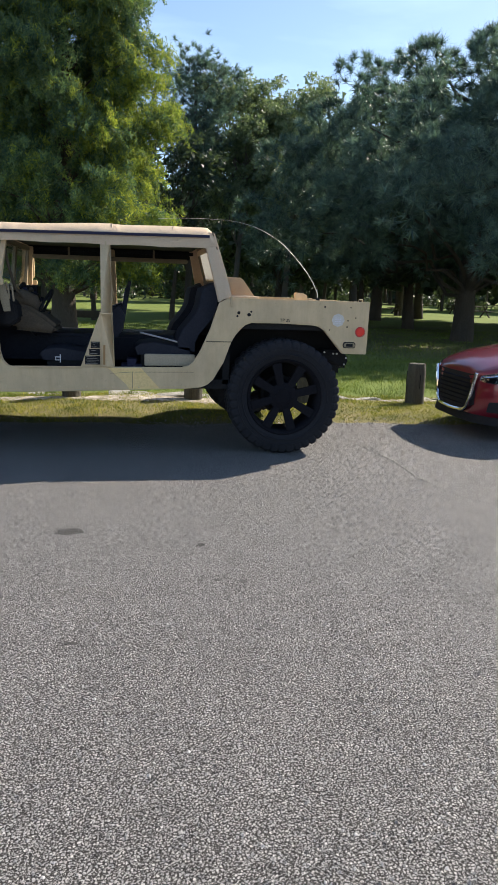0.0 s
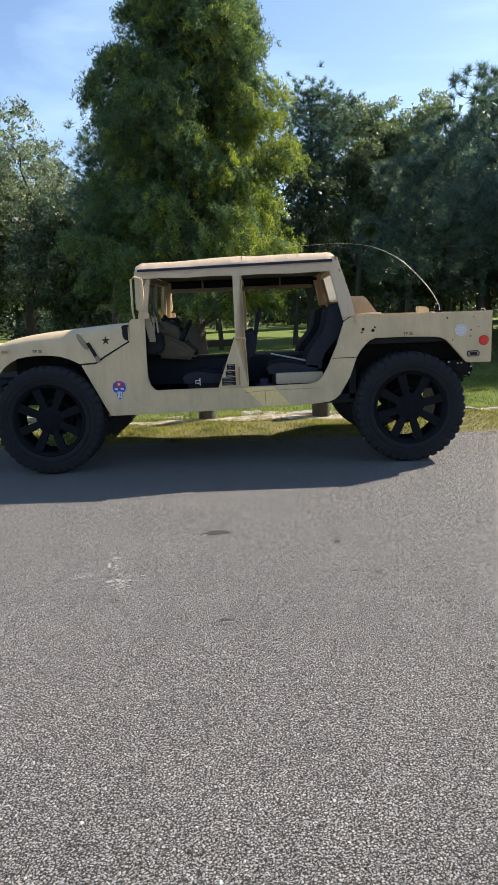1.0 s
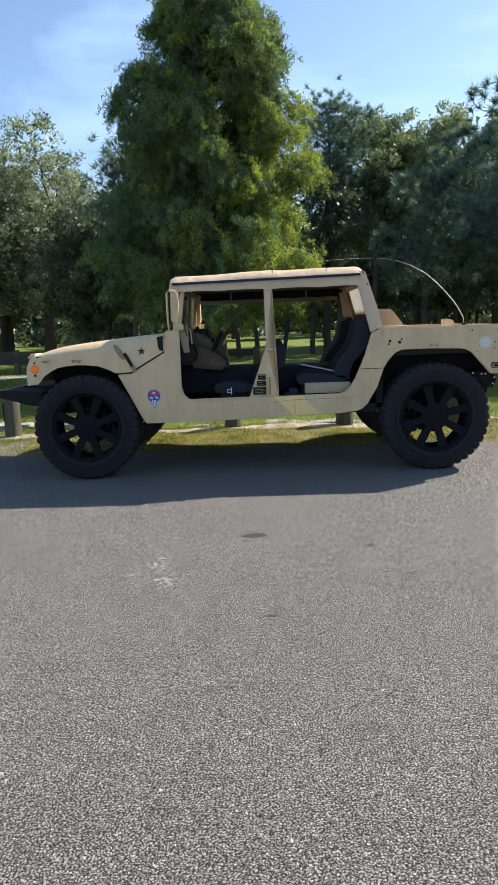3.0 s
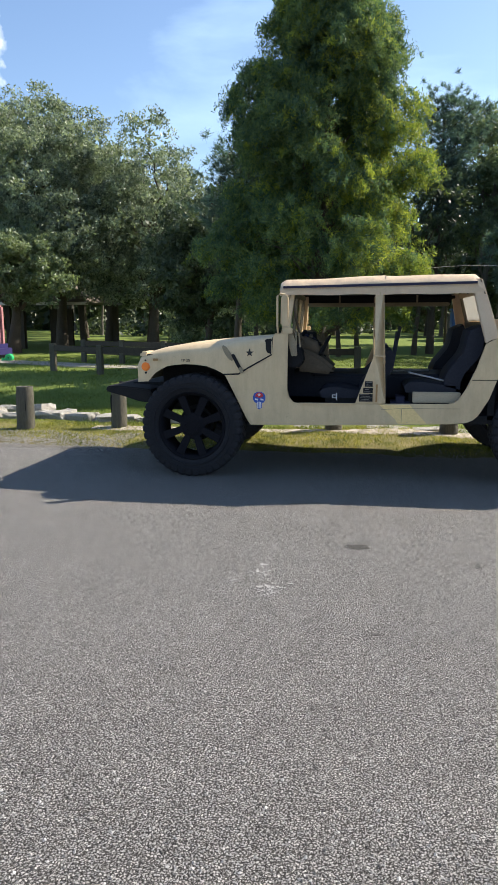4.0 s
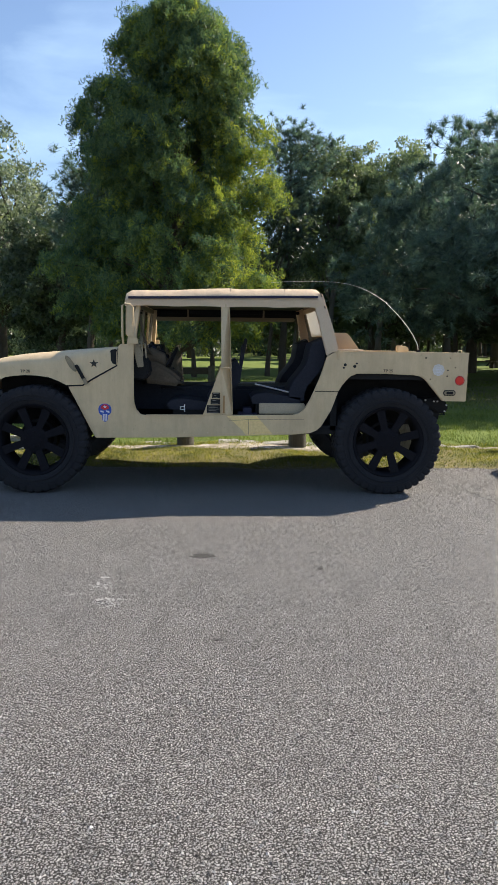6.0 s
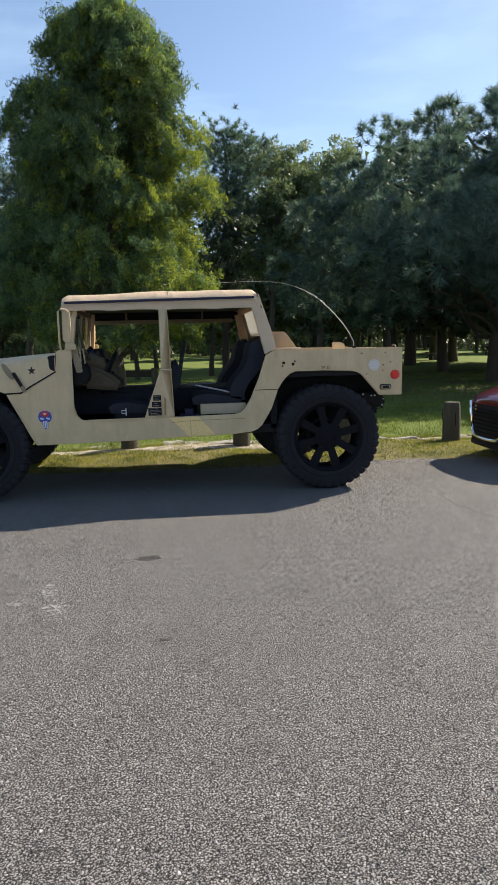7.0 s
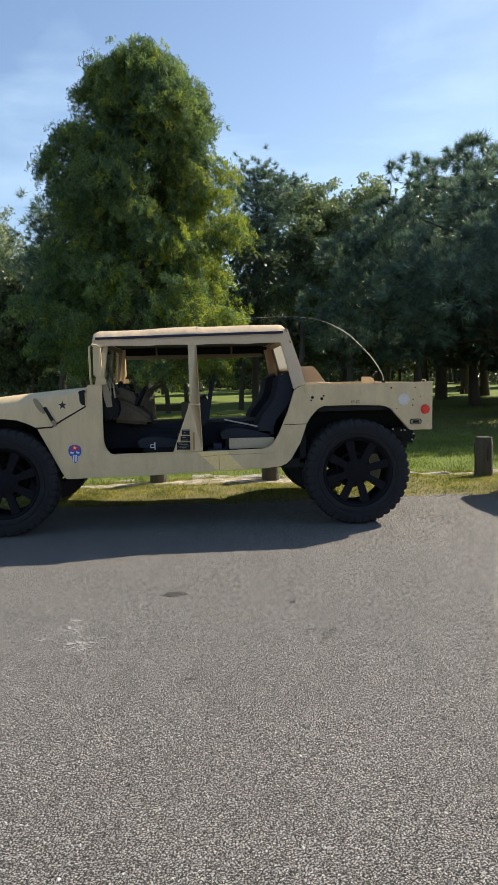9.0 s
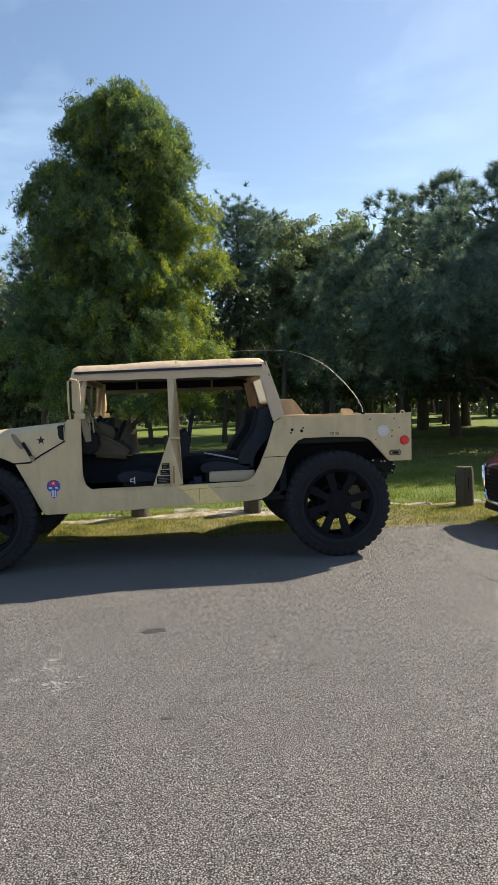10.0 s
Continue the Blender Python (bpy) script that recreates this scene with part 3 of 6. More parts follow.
for s in (0, 1):
    panel = part("side_panel", Geo().prism(SIDE, 0.0 if s == 0 else W, 0.05 if s == 0 else W - 0.05), M_TAN, truck, bevel=0.006)
    # the triangular gusset ahead of the middle pillar, and the pillars
    part("gusset", Geo().prism([(1.585, 0.744), (1.770, 0.744), (1.770, 1.20), (1.748, 1.19), (1.725, 1.13)], inward2(s, 0.004), inward2(s, 0.03)), M_TAN, truck, bevel=0.004)
    part("pillar", Geo().prism([(1.764, 0.744), (1.868, 0.744), (1.852, 1.2), (1.832, 1.80), (1.750, 1.80), (1.757, 1.2)], inward2(s, -0.012), inward2(s, 0.06)), M_TAN, truck, "tan middle pillar", bevel=0.008)
    part("pillar_rib", Geo().prism([(1.800, 0.75), (1.826, 0.75), (1.806, 1.79), (1.784, 1.79)], inward2(s, -0.024), inward2(s, -0.010)), M_TAN, truck, bevel=0.004)
    part("rear_pillar", Geo().prism([(2.640, 1.80), (2.750, 1.306), (2.800, 1.34), (2.868, 1.352), (2.828, 1.53), (2.725, 1.90), (2.66, 1.90)], inward2(s, -0.02), inward2(s, 0.03)), M_CANVAS, truck, "sloping tan canvas rear pillar", bevel=0.008)
    part("door_sill_lip", Geo().prism([(1.05, 0.735), (1.60, 0.739), (1.60, 0.749), (1.05, 0.746)], inward2(s, -0.012), inward2(s, 0.0)), M_TAN, truck)
    part("seam", Geo().prism([(2.642, 0.973), (2.868, 0.975), (2.868, 0.981), (2.644, 0.979)], -0.003 if s == 0 else W + 0.003, 0.02 if s == 0 else W - 0.02), M_BLACK, truck)
    part("front_pillar", Geo().prism([(0.865, 1.39), (0.945, 1.40), (0.985, 1.80), (0.915, 1.80)], inward2(s, 0.02), inward2(s, 0.09)), M_TAN, truck, bevel=0.006)
    # far roof rail black in place of tan, for the shade under the canvas
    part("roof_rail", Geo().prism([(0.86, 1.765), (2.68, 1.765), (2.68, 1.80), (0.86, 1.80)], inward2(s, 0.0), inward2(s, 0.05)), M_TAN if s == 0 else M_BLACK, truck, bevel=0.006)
part("pillar_patch", Geo().prism([(1.773, 0.765), (1.790, 0.765), (1.792, 0.93), (1.775, 0.93)], -0.0145, -0.0100), M_AMBER, truck, "worn yellow strip on the pillar")
part("pillar_strap", Geo().prism([(1.748, 1.192), (1.856, 1.186), (1.856, 1.196), (1.748, 1.202)], -0.03, -0.008), M_TAN, truck)

# bright slanted patch: reflected sunlight put onto the sill as paler colour
part("sill_light_patch", Geo().prism([(1.81, 0.738), (2.09, 0.740), (2.25, 0.564), (1.99, 0.556), (1.96, 0.60)], -0.0025, 0.002), M_SILLSUN, truck, "patch of sunlight on the sill, put in as paler paint")
for pts in ([(2.015, 0.562), (2.019, 0.562), (2.019, 0.706), (2.015, 0.706)], [(2.015, 0.703), (2.54, 0.708), (2.54, 0.7115), (2.015, 0.7065)], [(1.83, 0.690), (2.012, 0.703), (2.012, 0.706), (1.83, 0.693)]):
    part("panel_seam", Geo().prism(pts, -0.0035, 0.001), M_DIRTYSHADED, truck)
# small rivets along the sill
for k in range(9):
    part("rivet", Geo().lathe([(-0.004, 0.002), (-0.006, 0.006), (0.004, 0.008)], 8), M_TAN, truck).location = (0.75 + 0.22 * k, 0, 0.575)


def hood_sections():
    rows = []
    for x, low, sh, top in [(-0.545, 0.925, 1.10, 1.16), (-0.515, 0.93, 1.165, 1.20), (-0.44, 0.935, 1.19, 1.225), (-0.373, 1.012, 1.205, 1.245), (-0.31, 1.052, 1.215, 1.262), (-0.245, 1.085, 1.222, 1.275),
                            (-0.16, 1.098, 1.232, 1.29), (-0.068, 1.106, 1.24, 1.302), (0.04, 1.102, 1.248, 1.313), (0.151, 1.088, 1.255, 1.322), (0.24, 1.055, 1.265, 1.33), (0.315, 1.016, 1.28, 1.338),
                            (0.466, 1.020, 1.305, 1.350), (0.565, 1.080, 1.325, 1.358), (0.70, 1.156, 1.35, 1.366), (0.792, 1.206, 1.365, 1.375)]:
        half = [(0.0, low), (0.0, sh - 0.04), (0.008, sh - 0.014), (0.03, sh + 0.18 * (top - sh)), (0.075, sh + 0.62 * (top - sh)), (0.125, top - 0.007), (0.20, top), (1.08, top + 0.008)]
        rows.append([(x, y, z) for y, z in half] + [(x, W - y, z) for y, z in half[-2::-1]])
    return rows


part("hood", Geo().loft(hood_sections(), caps=False), M_TAN, truck, "tan sloping hood", smooth=True)
grille = part("grille", Geo().box(-0.535, -0.50, 0.05, W - 0.05, 0.93, 1.17), M_TAN, truck, bevel=0.01)
for k in range(12):
    part("slot", Geo().box(-0.545, -0.53, 0.62 + 0.08 * k, 0.66 + 0.08 * k, 0.97, 1.13), M_BLACK, grille)
for y in (0.36, W - 0.36):
    part("headlight", Geo().add([(-0.55, y + r * math.cos(a), 1.05 + r * math.sin(a)) for r in (0.09, 0.06, 0.001) for a in [2 * math.pi * i / 20 for i in range(20)]],
                                [(j * 20 + i, j * 20 + (i + 1) % 20, (j + 1) * 20 + (i + 1) % 20, (j + 1) * 20 + i) for j in range(2) for i in range(20)]), M_STEEL, grille)
# black line along the hood's lower edge, air intake, latch, lamps
part("hood_seal", Geo().prism([(0.325, 1.002), (0.468, 1.008), (0.563, 1.068), (0.790, 1.196), (0.790, 1.210), (0.560, 1.083), (0.464, 1.022), (0.325, 1.016)], -0.004, 0.03), M_BLACK, truck)
part("air_intake", Geo().prism([(0.722, 1.345), (0.724, 1.25), (0.740, 1.215), (0.790, 1.195), (0.790, 1.355)], -0.006, 0.03), M_BLACK, truck, "black air intake", bevel=0.008)
latch = part("hood_latch", Geo().prism([(0.36 + 0.030 * math.cos(a) - 0.042 * math.sin(a), 1.215 + 0.075 * math.sin(a)) for a in [2 * math.pi * k / 16 for k in range(16)]], -0.008, 0.01), M_DIRTYSHADED, truck, "worn dusty hood latch", bevel=0.003)
part("strap", Geo().prism([(0.395, 1.20), (0.425, 1.21), (0.505, 1.06), (0.478, 1.045)], -0.022, -0.008), M_UNDER, latch, "black rubber strap", bevel=0.004)
part("hook", Geo().prism([(0.468, 1.075), (0.50, 1.085), (0.520, 1.03), (0.488, 1.02)], -0.030, -0.018), M_DIRTYSHADED, latch, bevel=0.003)


def disc(x, z, r, y=-0.012, depth=0.02, n=24):
    return Geo().prism([(x + r * math.cos(2 * math.pi * k / n), z + r * math.sin(2 * math.pi * k / n)) for k in range(n)], y, y + depth)


part("turn_signal", disc(-0.463, 1.080, 0.042), M_ORANGE, truck, "round orange turn signal", bevel=0.006)
part("screw", disc(-0.463, 1.020, 0.011, -0.006), M_BLACK, truck)
part("screw", disc(-0.463, 1.140, 0.009, -0.006), M_BLACK, truck)
mk = part("side_marker", Geo().box(-0.405, -0.305, -0.014, 0.01, 1.130, 1.170), M_TAN, truck, bevel=0.01)
part("lens", Geo().box(-0.385, -0.33, -0.018, -0.010, 1.138, 1.160), M_AMBER, mk, "dull amber lens", bevel=0.003)
part("head_lamp_bump", Geo().box(-0.53, -0.44, 0.02, 0.30, 1.16, 1.225), M_TAN, truck, bevel=0.02)
rear = part("tail_light", disc(4.018, 1.088, 0.037), M_RED, truck, "round red tail light", bevel=0.006)
part("ring", Geo().add([(4.018 + r * math.cos(a), y, 1.088 + r * math.sin(a)) for r, y in ((0.046, -0.001), (0.044, -0.008), (0.038, -0.008)) for a in [2 * math.pi * k / 24 for k in range(24)]],
                       [(j * 24 + i, j * 24 + (i + 1) % 24, (j + 1) * 24 + (i + 1) % 24, (j + 1) * 24 + i) for j in range(2) for i in range(24)]), M_DECALRED, rear)
mk = part("side_marker", Geo().prism([(3.862, 0.970), (3.875, 0.998), (3.97, 0.998), (3.985, 0.970), (3.97, 0.944), (3.875, 0.944)], -0.010, 0.01), M_BLACK, truck, bevel=0.004)
part("bezel", Geo().prism([(3.869, 0.970), (3.881, 0.990), (3.964, 0.990), (3.977, 0.970), (3.964, 0.951), (3.881, 0.951)], -0.013, -0.006), M_DIRTYSHADED, mk)
part("lens", Geo().box(3.893, 3.953, -0.016, -0.010, 0.958, 0.983), M_UNDER, mk)
# white sticker ring, rivets and small holes
st = part("sticker", disc(3.81, 1.187, 0.058, -0.003, 0.01, 8), M_FADED, truck, "faded white sticker")
for k in range(4):
    part("print_bar", Geo().box(3.782, 3.838, -0.0045, -0.002, 1.160 + 0.015 * k, 1.165 + 0.015 * k), M_WHITE, st)
for x, z, r in ((2.922, 1.228, 0.014), (2.910, 1.200, 0.009), (3.012, 1.214, 0.015), (3.030, 1.241, 0.009), (3.685, 1.300, 0.008), (3.895, 1.13, 0.007), (3.90, 1.185, 0.007), (3.97, 1.21, 0.006), (3.735, 1.10, 0.006), (3.92, 1.30, 0.006)):
    part("hole", disc(x, z, r, -0.004, 0.012, 12), M_BLACK, truck)
for x in (3.03, 3.56, 4.0):
    lt = part("latch", Geo().box(x - 0.03, x + 0.03, -0.008, 0.02, 1.316, 1.338), M_TAN, truck, bevel=0.004)


def stencil(text, x, z, size):
    cu = bpy.data.curves.new("stencil", "FONT")
    cu.body, cu.size, cu.align_x, cu.extrude = text, size, "CENTER", 0.001
    cu.materials.append(M_MARK)
    ob = new("stencil", cu)
    ob.matrix_world = pose(x, -0.004, z, 90, 0, 0)
    ob.parent = truck
    return tagged(ob, "black stencilled marking")


stencil("TP 20", -0.06, 1.130, 0.038)
stencil("TP 25", 3.33, 1.162, 0.038)


def star(cx, cz, r, y):
    return Geo().prism([(cx + (r if k % 2 == 0 else r * 0.4) * math.sin(math.pi * k / 5), cz + (r if k % 2 == 0 else r * 0.4) * math.cos(math.pi * k / 5)) for k in range(10)], y, y + 0.004)


part("star", star(0.574, 1.217, 0.042, -0.003), M_MARK, truck, "black star")
em = part("emblem", Geo().prism([(0.618, 0.795), (0.626, 0.825), (0.652, 0.845), (0.684, 0.845), (0.710, 0.825), (0.718, 0.795), (0.716, 0.765), (0.704, 0.742), (0.690, 0.738), (0.688, 0.690), (0.668, 0.672), (0.648, 0.690), (0.646, 0.738), (0.632, 0.742), (0.620, 0.765)], -0.0025, 0.004), M_DECALBLUE, truck, "small red, white and blue emblem")
em.scale, em.location = (1.22, 1.0, 1.0), (-0.147, 0.0, 0.0)
part("red_field", Geo().prism([(0.636, 0.80), (0.640, 0.822), (0.657, 0.838), (0.680, 0.838), (0.697, 0.822), (0.701, 0.80), (0.668, 0.785)], -0.004, -0.001), M_DECALRED, em)
part("star", star(0.668, 0.815, 0.016, -0.0055), M_WHITE, em)
for x in (0.652, 0.664, 0.676):
    part("white_stripe", Geo().box(x, x + 0.008, -0.004, -0.001, 0.685 if x != 0.665 else 0.675, 0.748), M_WHITE, em)
for x in (0.634, 0.678):
    part("white_patch", Geo().prism([(x, 0.766), (x + 0.024, 0.760), (x + 0.024, 0.776), (x, 0.782)], -0.004, -0.001), M_WHITE, em)
# three unreadable data plates beside the pillar
for x0, x1, z0, z1, rows in ((1.672, 1.745, 0.905, 0.957, 3), (1.658, 1.747, 0.846, 0.895, 2), (1.622, 1.747, 0.765, 0.838, 5)):
    pl = part("data_plate", Geo().box(x0, x1, -0.004, 0.006, z0, z1), M_BLACK, truck, "black data plate with worn print")
    for k in range(rows):
        z = z0 + (z1 - z0) * (k + 0.35) / rows
        part("print_bar", Geo().box(x0 + 0.008 + 0.01 * (k % 2), x1 - 0.008 - 0.014 * ((k + 1) % 3), -0.0055, -0.003, z, z + (z1 - z0) * 0.24 / rows), M_GREY, pl)

# canvas roof
TOP = [(0.842, 1.885), (0.862, 1.908), (1.20, 1.925), (1.83, 1.944), (1.90, 1.940), (2.35, 1.948), (2.66, 1.950), (2.70, 1.935), (2.722, 1.905)]
rows = []
for i in range(41):
    x = 0.842 + (2.722 - 0.842) * i / 40
    zt = np.interp(x, [p[0] for p in TOP], [p[1] for p in TOP]) + 0.003 * math.sin(9 * x) - 0.007 * abs(math.sin((x - 0.9) * 3.4)) + 0.004
    lo = 1.762 + 0.004 * math.sin(13 * x)
    half = [(0.185, lo), (0.190, lo + 0.05), (0.200, zt - 0.085), (0.222, zt - 0.060), (0.30, zt - 0.012), (0.36, zt), (0.55, zt + 0.008), (1.08, zt + 0.010)]
    rows.append([(x, y, z) for y, z in half] + [(x, W - y, z) for y, z in half[-2::-1]])
part("canvas_roof", Geo().loft(rows), M_CANVAS, truck, "faded tan canvas roof", smooth=True)
part("roof_lining", Geo().box(0.93, 2.66, 0.235, W - 0.235, 1.812, 1.84), M_BLACK, truck)
for s in (0, 1):
    y0 = 0.178 if s == 0 else W - 0.202
    part("binding", Geo().prism([(0.875, 1.826), (2.675, 1.852), (2.675, 1.874), (0.875, 1.848)], y0, y0 + 0.024), M_NAVY, truck, "navy blue binding strip")
for x in (0.95, 1.36, 1.79, 2.26, 2.60):
    part("roof_bow", Geo().tube([(x, 0.24, 1.77), (x, 0.27, 1.83), (x, 1.08, 1.85), (x, W - 0.27, 1.83), (x, W - 0.24, 1.77)], 0.018, 8), M_BLACK, truck)
for x in (1.84, 2.36):
    part("roof_crease", Geo().tube([(x, 0.205, 1.775), (x + 0.004, 0.205, 1.86), (x + 0.008, 0.30, 1.936), (x, 0.6, 1.955)], 0.006, 6), M_CANVAS, truck)

# far rail and hangers in the darker tan, for shade inside the cab
part("far_rail", Geo().box(0.97, 2.62, 1.88, 1.93, 1.680, 1.725), M_DIRTYSHADED, truck, "tan rail along the far door tops", bevel=0.01)
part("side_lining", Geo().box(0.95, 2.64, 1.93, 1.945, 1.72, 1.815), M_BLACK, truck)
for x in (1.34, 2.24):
    part("rail_hanger", Geo().box(x, x + 0.02, 1.89, 1.925, 1.72, 1.815), M_DIRTYSHADED, truck)
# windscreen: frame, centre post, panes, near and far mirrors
# posts and header take the darker tan: cab shade put into their colour
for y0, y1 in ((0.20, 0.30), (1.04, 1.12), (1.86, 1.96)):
    part("windscreen_post", Geo().prism([(0.865, 1.37), (0.905, 1.37), (0.945, 1.80), (0.905, 1.80)], y0, y1), M_DIRTYSHADED, truck, bevel=0.006)
part("windscreen_header", Geo().box(0.90, 0.95, 0.20, 1.96, 1.755, 1.80), M_DIRTYSHADED, truck, bevel=0.006)
part("windscreen_base", Geo().box(0.80, 0.93, 0.06, 2.10, 1.355, 1.40), M_TAN, truck, bevel=0.008)
for y0, y1 in ((0.30, 1.04), (1.12, 1.86)):
    pane = part("windscreen_pane", Geo().prism([(0.882, 1.40), (0.888, 1.40), (0.927, 1.757), (0.921, 1.757)], y0, y1), M_GLASS, truck)
    pane.visible_shadow = False
for s in (0, 1):
    g = lambda y: y if s == 0 else W - y
    mir = part("mirror", Geo().prism([(0.876, 1.475), (0.955, 1.47), (0.950, 1.745), (0.935, 1.765), (0.895, 1.765), (0.880, 1.745)], g(-0.05), g(0.0)), M_TAN, truck, "tall tan mirror back", bevel=0.012)
    part("mirror_arm", Geo().tube([(0.845, g(0.03), 1.40), (0.846, g(-0.03), 1.47), (0.846, g(-0.035), 1.75), (0.87, g(-0.025), 1.77), (0.92, g(0.0), 1.76)], 0.010, 8), M_TAN, mir)
    part("hinge", Geo().box(0.895, 0.985, g(-0.02), g(0.03), 1.40, 1.455), M_TAN, truck, bevel=0.008)
part("torn_flap", Geo().prism([(0.925, 1.42), (0.985, 1.41), (1.02, 1.30), (1.03, 1.19), (0.975, 1.185), (0.955, 1.26)], 0.03, 0.045), M_DIRTYSHADED, truck, "worn door check flap", bevel=0.004)
part("door_post", Geo().prism([(0.915, 0.80), (0.940, 0.80), (0.945, 1.40), (0.918, 1.40)], -0.006, 0.0), M_TAN, truck, bevel=0.004)

# floor tub, tunnel, firewall, seats, dash
part("cab_floor", Geo().box(0.60, 2.86, 0.06, W - 0.06, 0.56, 0.64), M_UNDER, truck)
part("tunnel", Geo().prism([(0.80, 0.64), (2.80, 0.64), (2.80, 0.98), (1.15, 0.98), (0.95, 1.20), (0.80, 1.25)], 0.62, W - 0.62), M_SEAT, truck, "black carpeted centre tunnel", bevel=0.03)
part("firewall", Geo().box(0.72, 0.80, 0.06, W - 0.06, 0.56, 1.36), M_UNDER, truck)
part("dashboard", Geo().prism([(0.80, 1.08), (1.02, 1.06), (1.08, 1.12), (1.06, 1.25), (0.94, 1.34), (0.80, 1.36)], 0.10, W - 0.10), M_UNDER, truck, "dark dashboard", bevel=0.02)
part("instrument_pod", Geo().prism([(0.99, 1.02), (1.34, 0.99), (1.38, 1.05), (1.26, 1.15), (1.14, 1.22), (1.03, 1.25), (0.98, 1.20)], 0.35, 0.85), M_GEAR, truck, "brown cloth-covered instrument housing", bevel=0.03)
part("gear_bag", Geo().tube([(0.98, 0.42, 1.27), (1.06, 0.44, 1.30), (1.15, 0.46, 1.26), (1.20, 0.48, 1.18)], [0.05, 0.075, 0.07, 0.04], 10), M_GEAR, truck, "brown cloth bag on the dash", smooth=True)
rg = random.Random(61)
for k in range(9):
    bx, by, bz = 1.05 + 0.022 * k + rg.uniform(-0.02, 0.02), 0.55 + rg.uniform(-0.12, 0.25), 1.40 - 0.018 * k + rg.uniform(-0.03, 0.03)
    wx, wz = rg.uniform(-0.05, 0.07), rg.uniform(-0.10, -0.04)
    part("dash_gear", Geo().tube([(bx, by, bz), (bx + wx * 0.5, by + 0.03, bz + wz * 0.4), (bx + wx, by + 0.05, bz + wz)], [0.018, rg.uniform(0.025, 0.045), 0.016], 7), (M_BLACK, M_NAVY, M_GEAR)[k % 3], truck, "dark strapped gear on the dash", smooth=True)
for k in range(4):
    part("strap", Geo().tube([(0.93 + 0.03 * k, 0.05 + 0.02 * k, 1.44 - 0.01 * k), (0.955 + 0.03 * k, 0.035, 1.40), (0.95 + 0.035 * k, 0.045, 1.33 - 0.02 * k)], 0.008, 6), M_DIRTYSHADED, truck, "frayed tan strap at the hinge", smooth=True)
part("radio", Geo().box(1.00, 1.14, 0.90, 1.14, 1.26, 1.40), M_BLACK, truck, "black radio set", bevel=0.012)
part("strap", Geo().tube([(0.96, 0.24, 1.74), (0.99, 0.26, 1.55), (1.03, 0.30, 1.38), (1.08, 0.36, 1.30)], 0.012, 6), M_GEAR, truck, "hanging brown strap", smooth=True)
for y in (0.70, 0.82):
    part("lever", Geo().tube([(1.18, y, 0.97), (1.20, y, 1.08), (1.26, y, 1.16)], 0.011, 6), M_BLACK, truck)
wheel_hub = Vector((1.22, 0.58, 1.20))
turned = Matrix.Translation(wheel_hub) @ pose(0, 0, 0, 0, -62, 0).to_3x3().to_4x4()
ring = [(0.185 * math.cos(a), 0.185 * math.sin(a), 0) for a in [2 * math.pi * k / 32 for k in range(33)]]
sw = part("steering_wheel", Geo().tube([turned @ Vector(p) for p in ring], 0.014, 8, False), M_BLACK, truck, smooth=True)
for a in (0.3, 2.4, 4.5):
    part("spoke", Geo().tube([turned @ Vector((0, 0, -0.02)), turned @ Vector((0.18 * math.cos(a), 0.18 * math.sin(a), 0))], 0.010, 6), M_BLACK, sw)
part("steering_column", Geo().tube([wheel_hub, (0.95, 0.58, 1.02)], 0.03, 8), M_BLACK, truck)


def seat(x, y, deep, backx, wide, z0=0.86, back=0.50):
    """A low padded seat: cushion and a curved back that leans to the rear."""
    part("seat_base", Geo().box(x + 0.03, x + deep - 0.03, y + 0.03, y + wide - 0.03, 0.64, z0), M_UNDER, truck)

    def padded(line, thick, name, label):
        rows = []
        for t in np.linspace(0, 1, 9):
            yy = y + wide * t
            puff = 0.020 * math.sin(math.pi * t) ** 0.5
            rows.append([(px + qx * (thick + puff), yy, pz + qz * (thick + puff)) for px, pz, qx, qz in line])
        part(name, Geo().loft(rows), M_SEAT, truck, label, smooth=True)

    padded([(x, z0, 0, 0), (x - 0.01, z0 + 0.05, -0.2, 0.2), (x + 0.03, z0 + 0.06, -0.1, 0.6), (x + deep * 0.3, z0 + 0.05, 0, 1), (x + deep * 0.7, z0 + 0.02, 0, 1), (x + deep, z0 + 0.01, 0, 1), (x + deep, z0, 0, 0)], 0.055, "seat_cushion", "black seat cushion")
    dx = backx - (x + deep)
    arc = []
    for t in np.linspace(0, 1, 8):
        arc.append((x + deep - 0.06 + (dx + 0.10) * (0.75 * t + 0.25 * t * t) - 0.03 * math.sin(2.4 * math.pi * t), z0 + 0.05 + back * t, -0.9, 0.25))
    top = (x + deep + dx + 0.07, z0 + 0.09 + back, 0.0, 0.4)
    rear = [(px + 0.09, pz - 0.02, 0.2, 0.0) for px, pz, _, _ in arc[::-1]]
    padded(arc + [top] + rear, 0.05, "seat_back", "black padded seat back")


for y in (0.16, W - 0.68):
    seat(1.26, y, 0.48, 1.84, 0.50, 0.78, 0.36)
    seat(2.06, y, 0.46, 2.66, 0.50, 0.84, 0.52)
part("seat_box", Geo().box(2.12, 2.56, 0.10, 0.16, 0.75, 0.85), M_SEATBOX, truck, "pale seat box panel", bevel=0.006)
part("seat_belt", Geo().prism([(1.90, 1.02), (1.935, 1.02), (1.995, 1.40), (1.955, 1.42)], 0.30, 0.34), M_SEAT, truck, "black seat belt stalk", bevel=0.01)
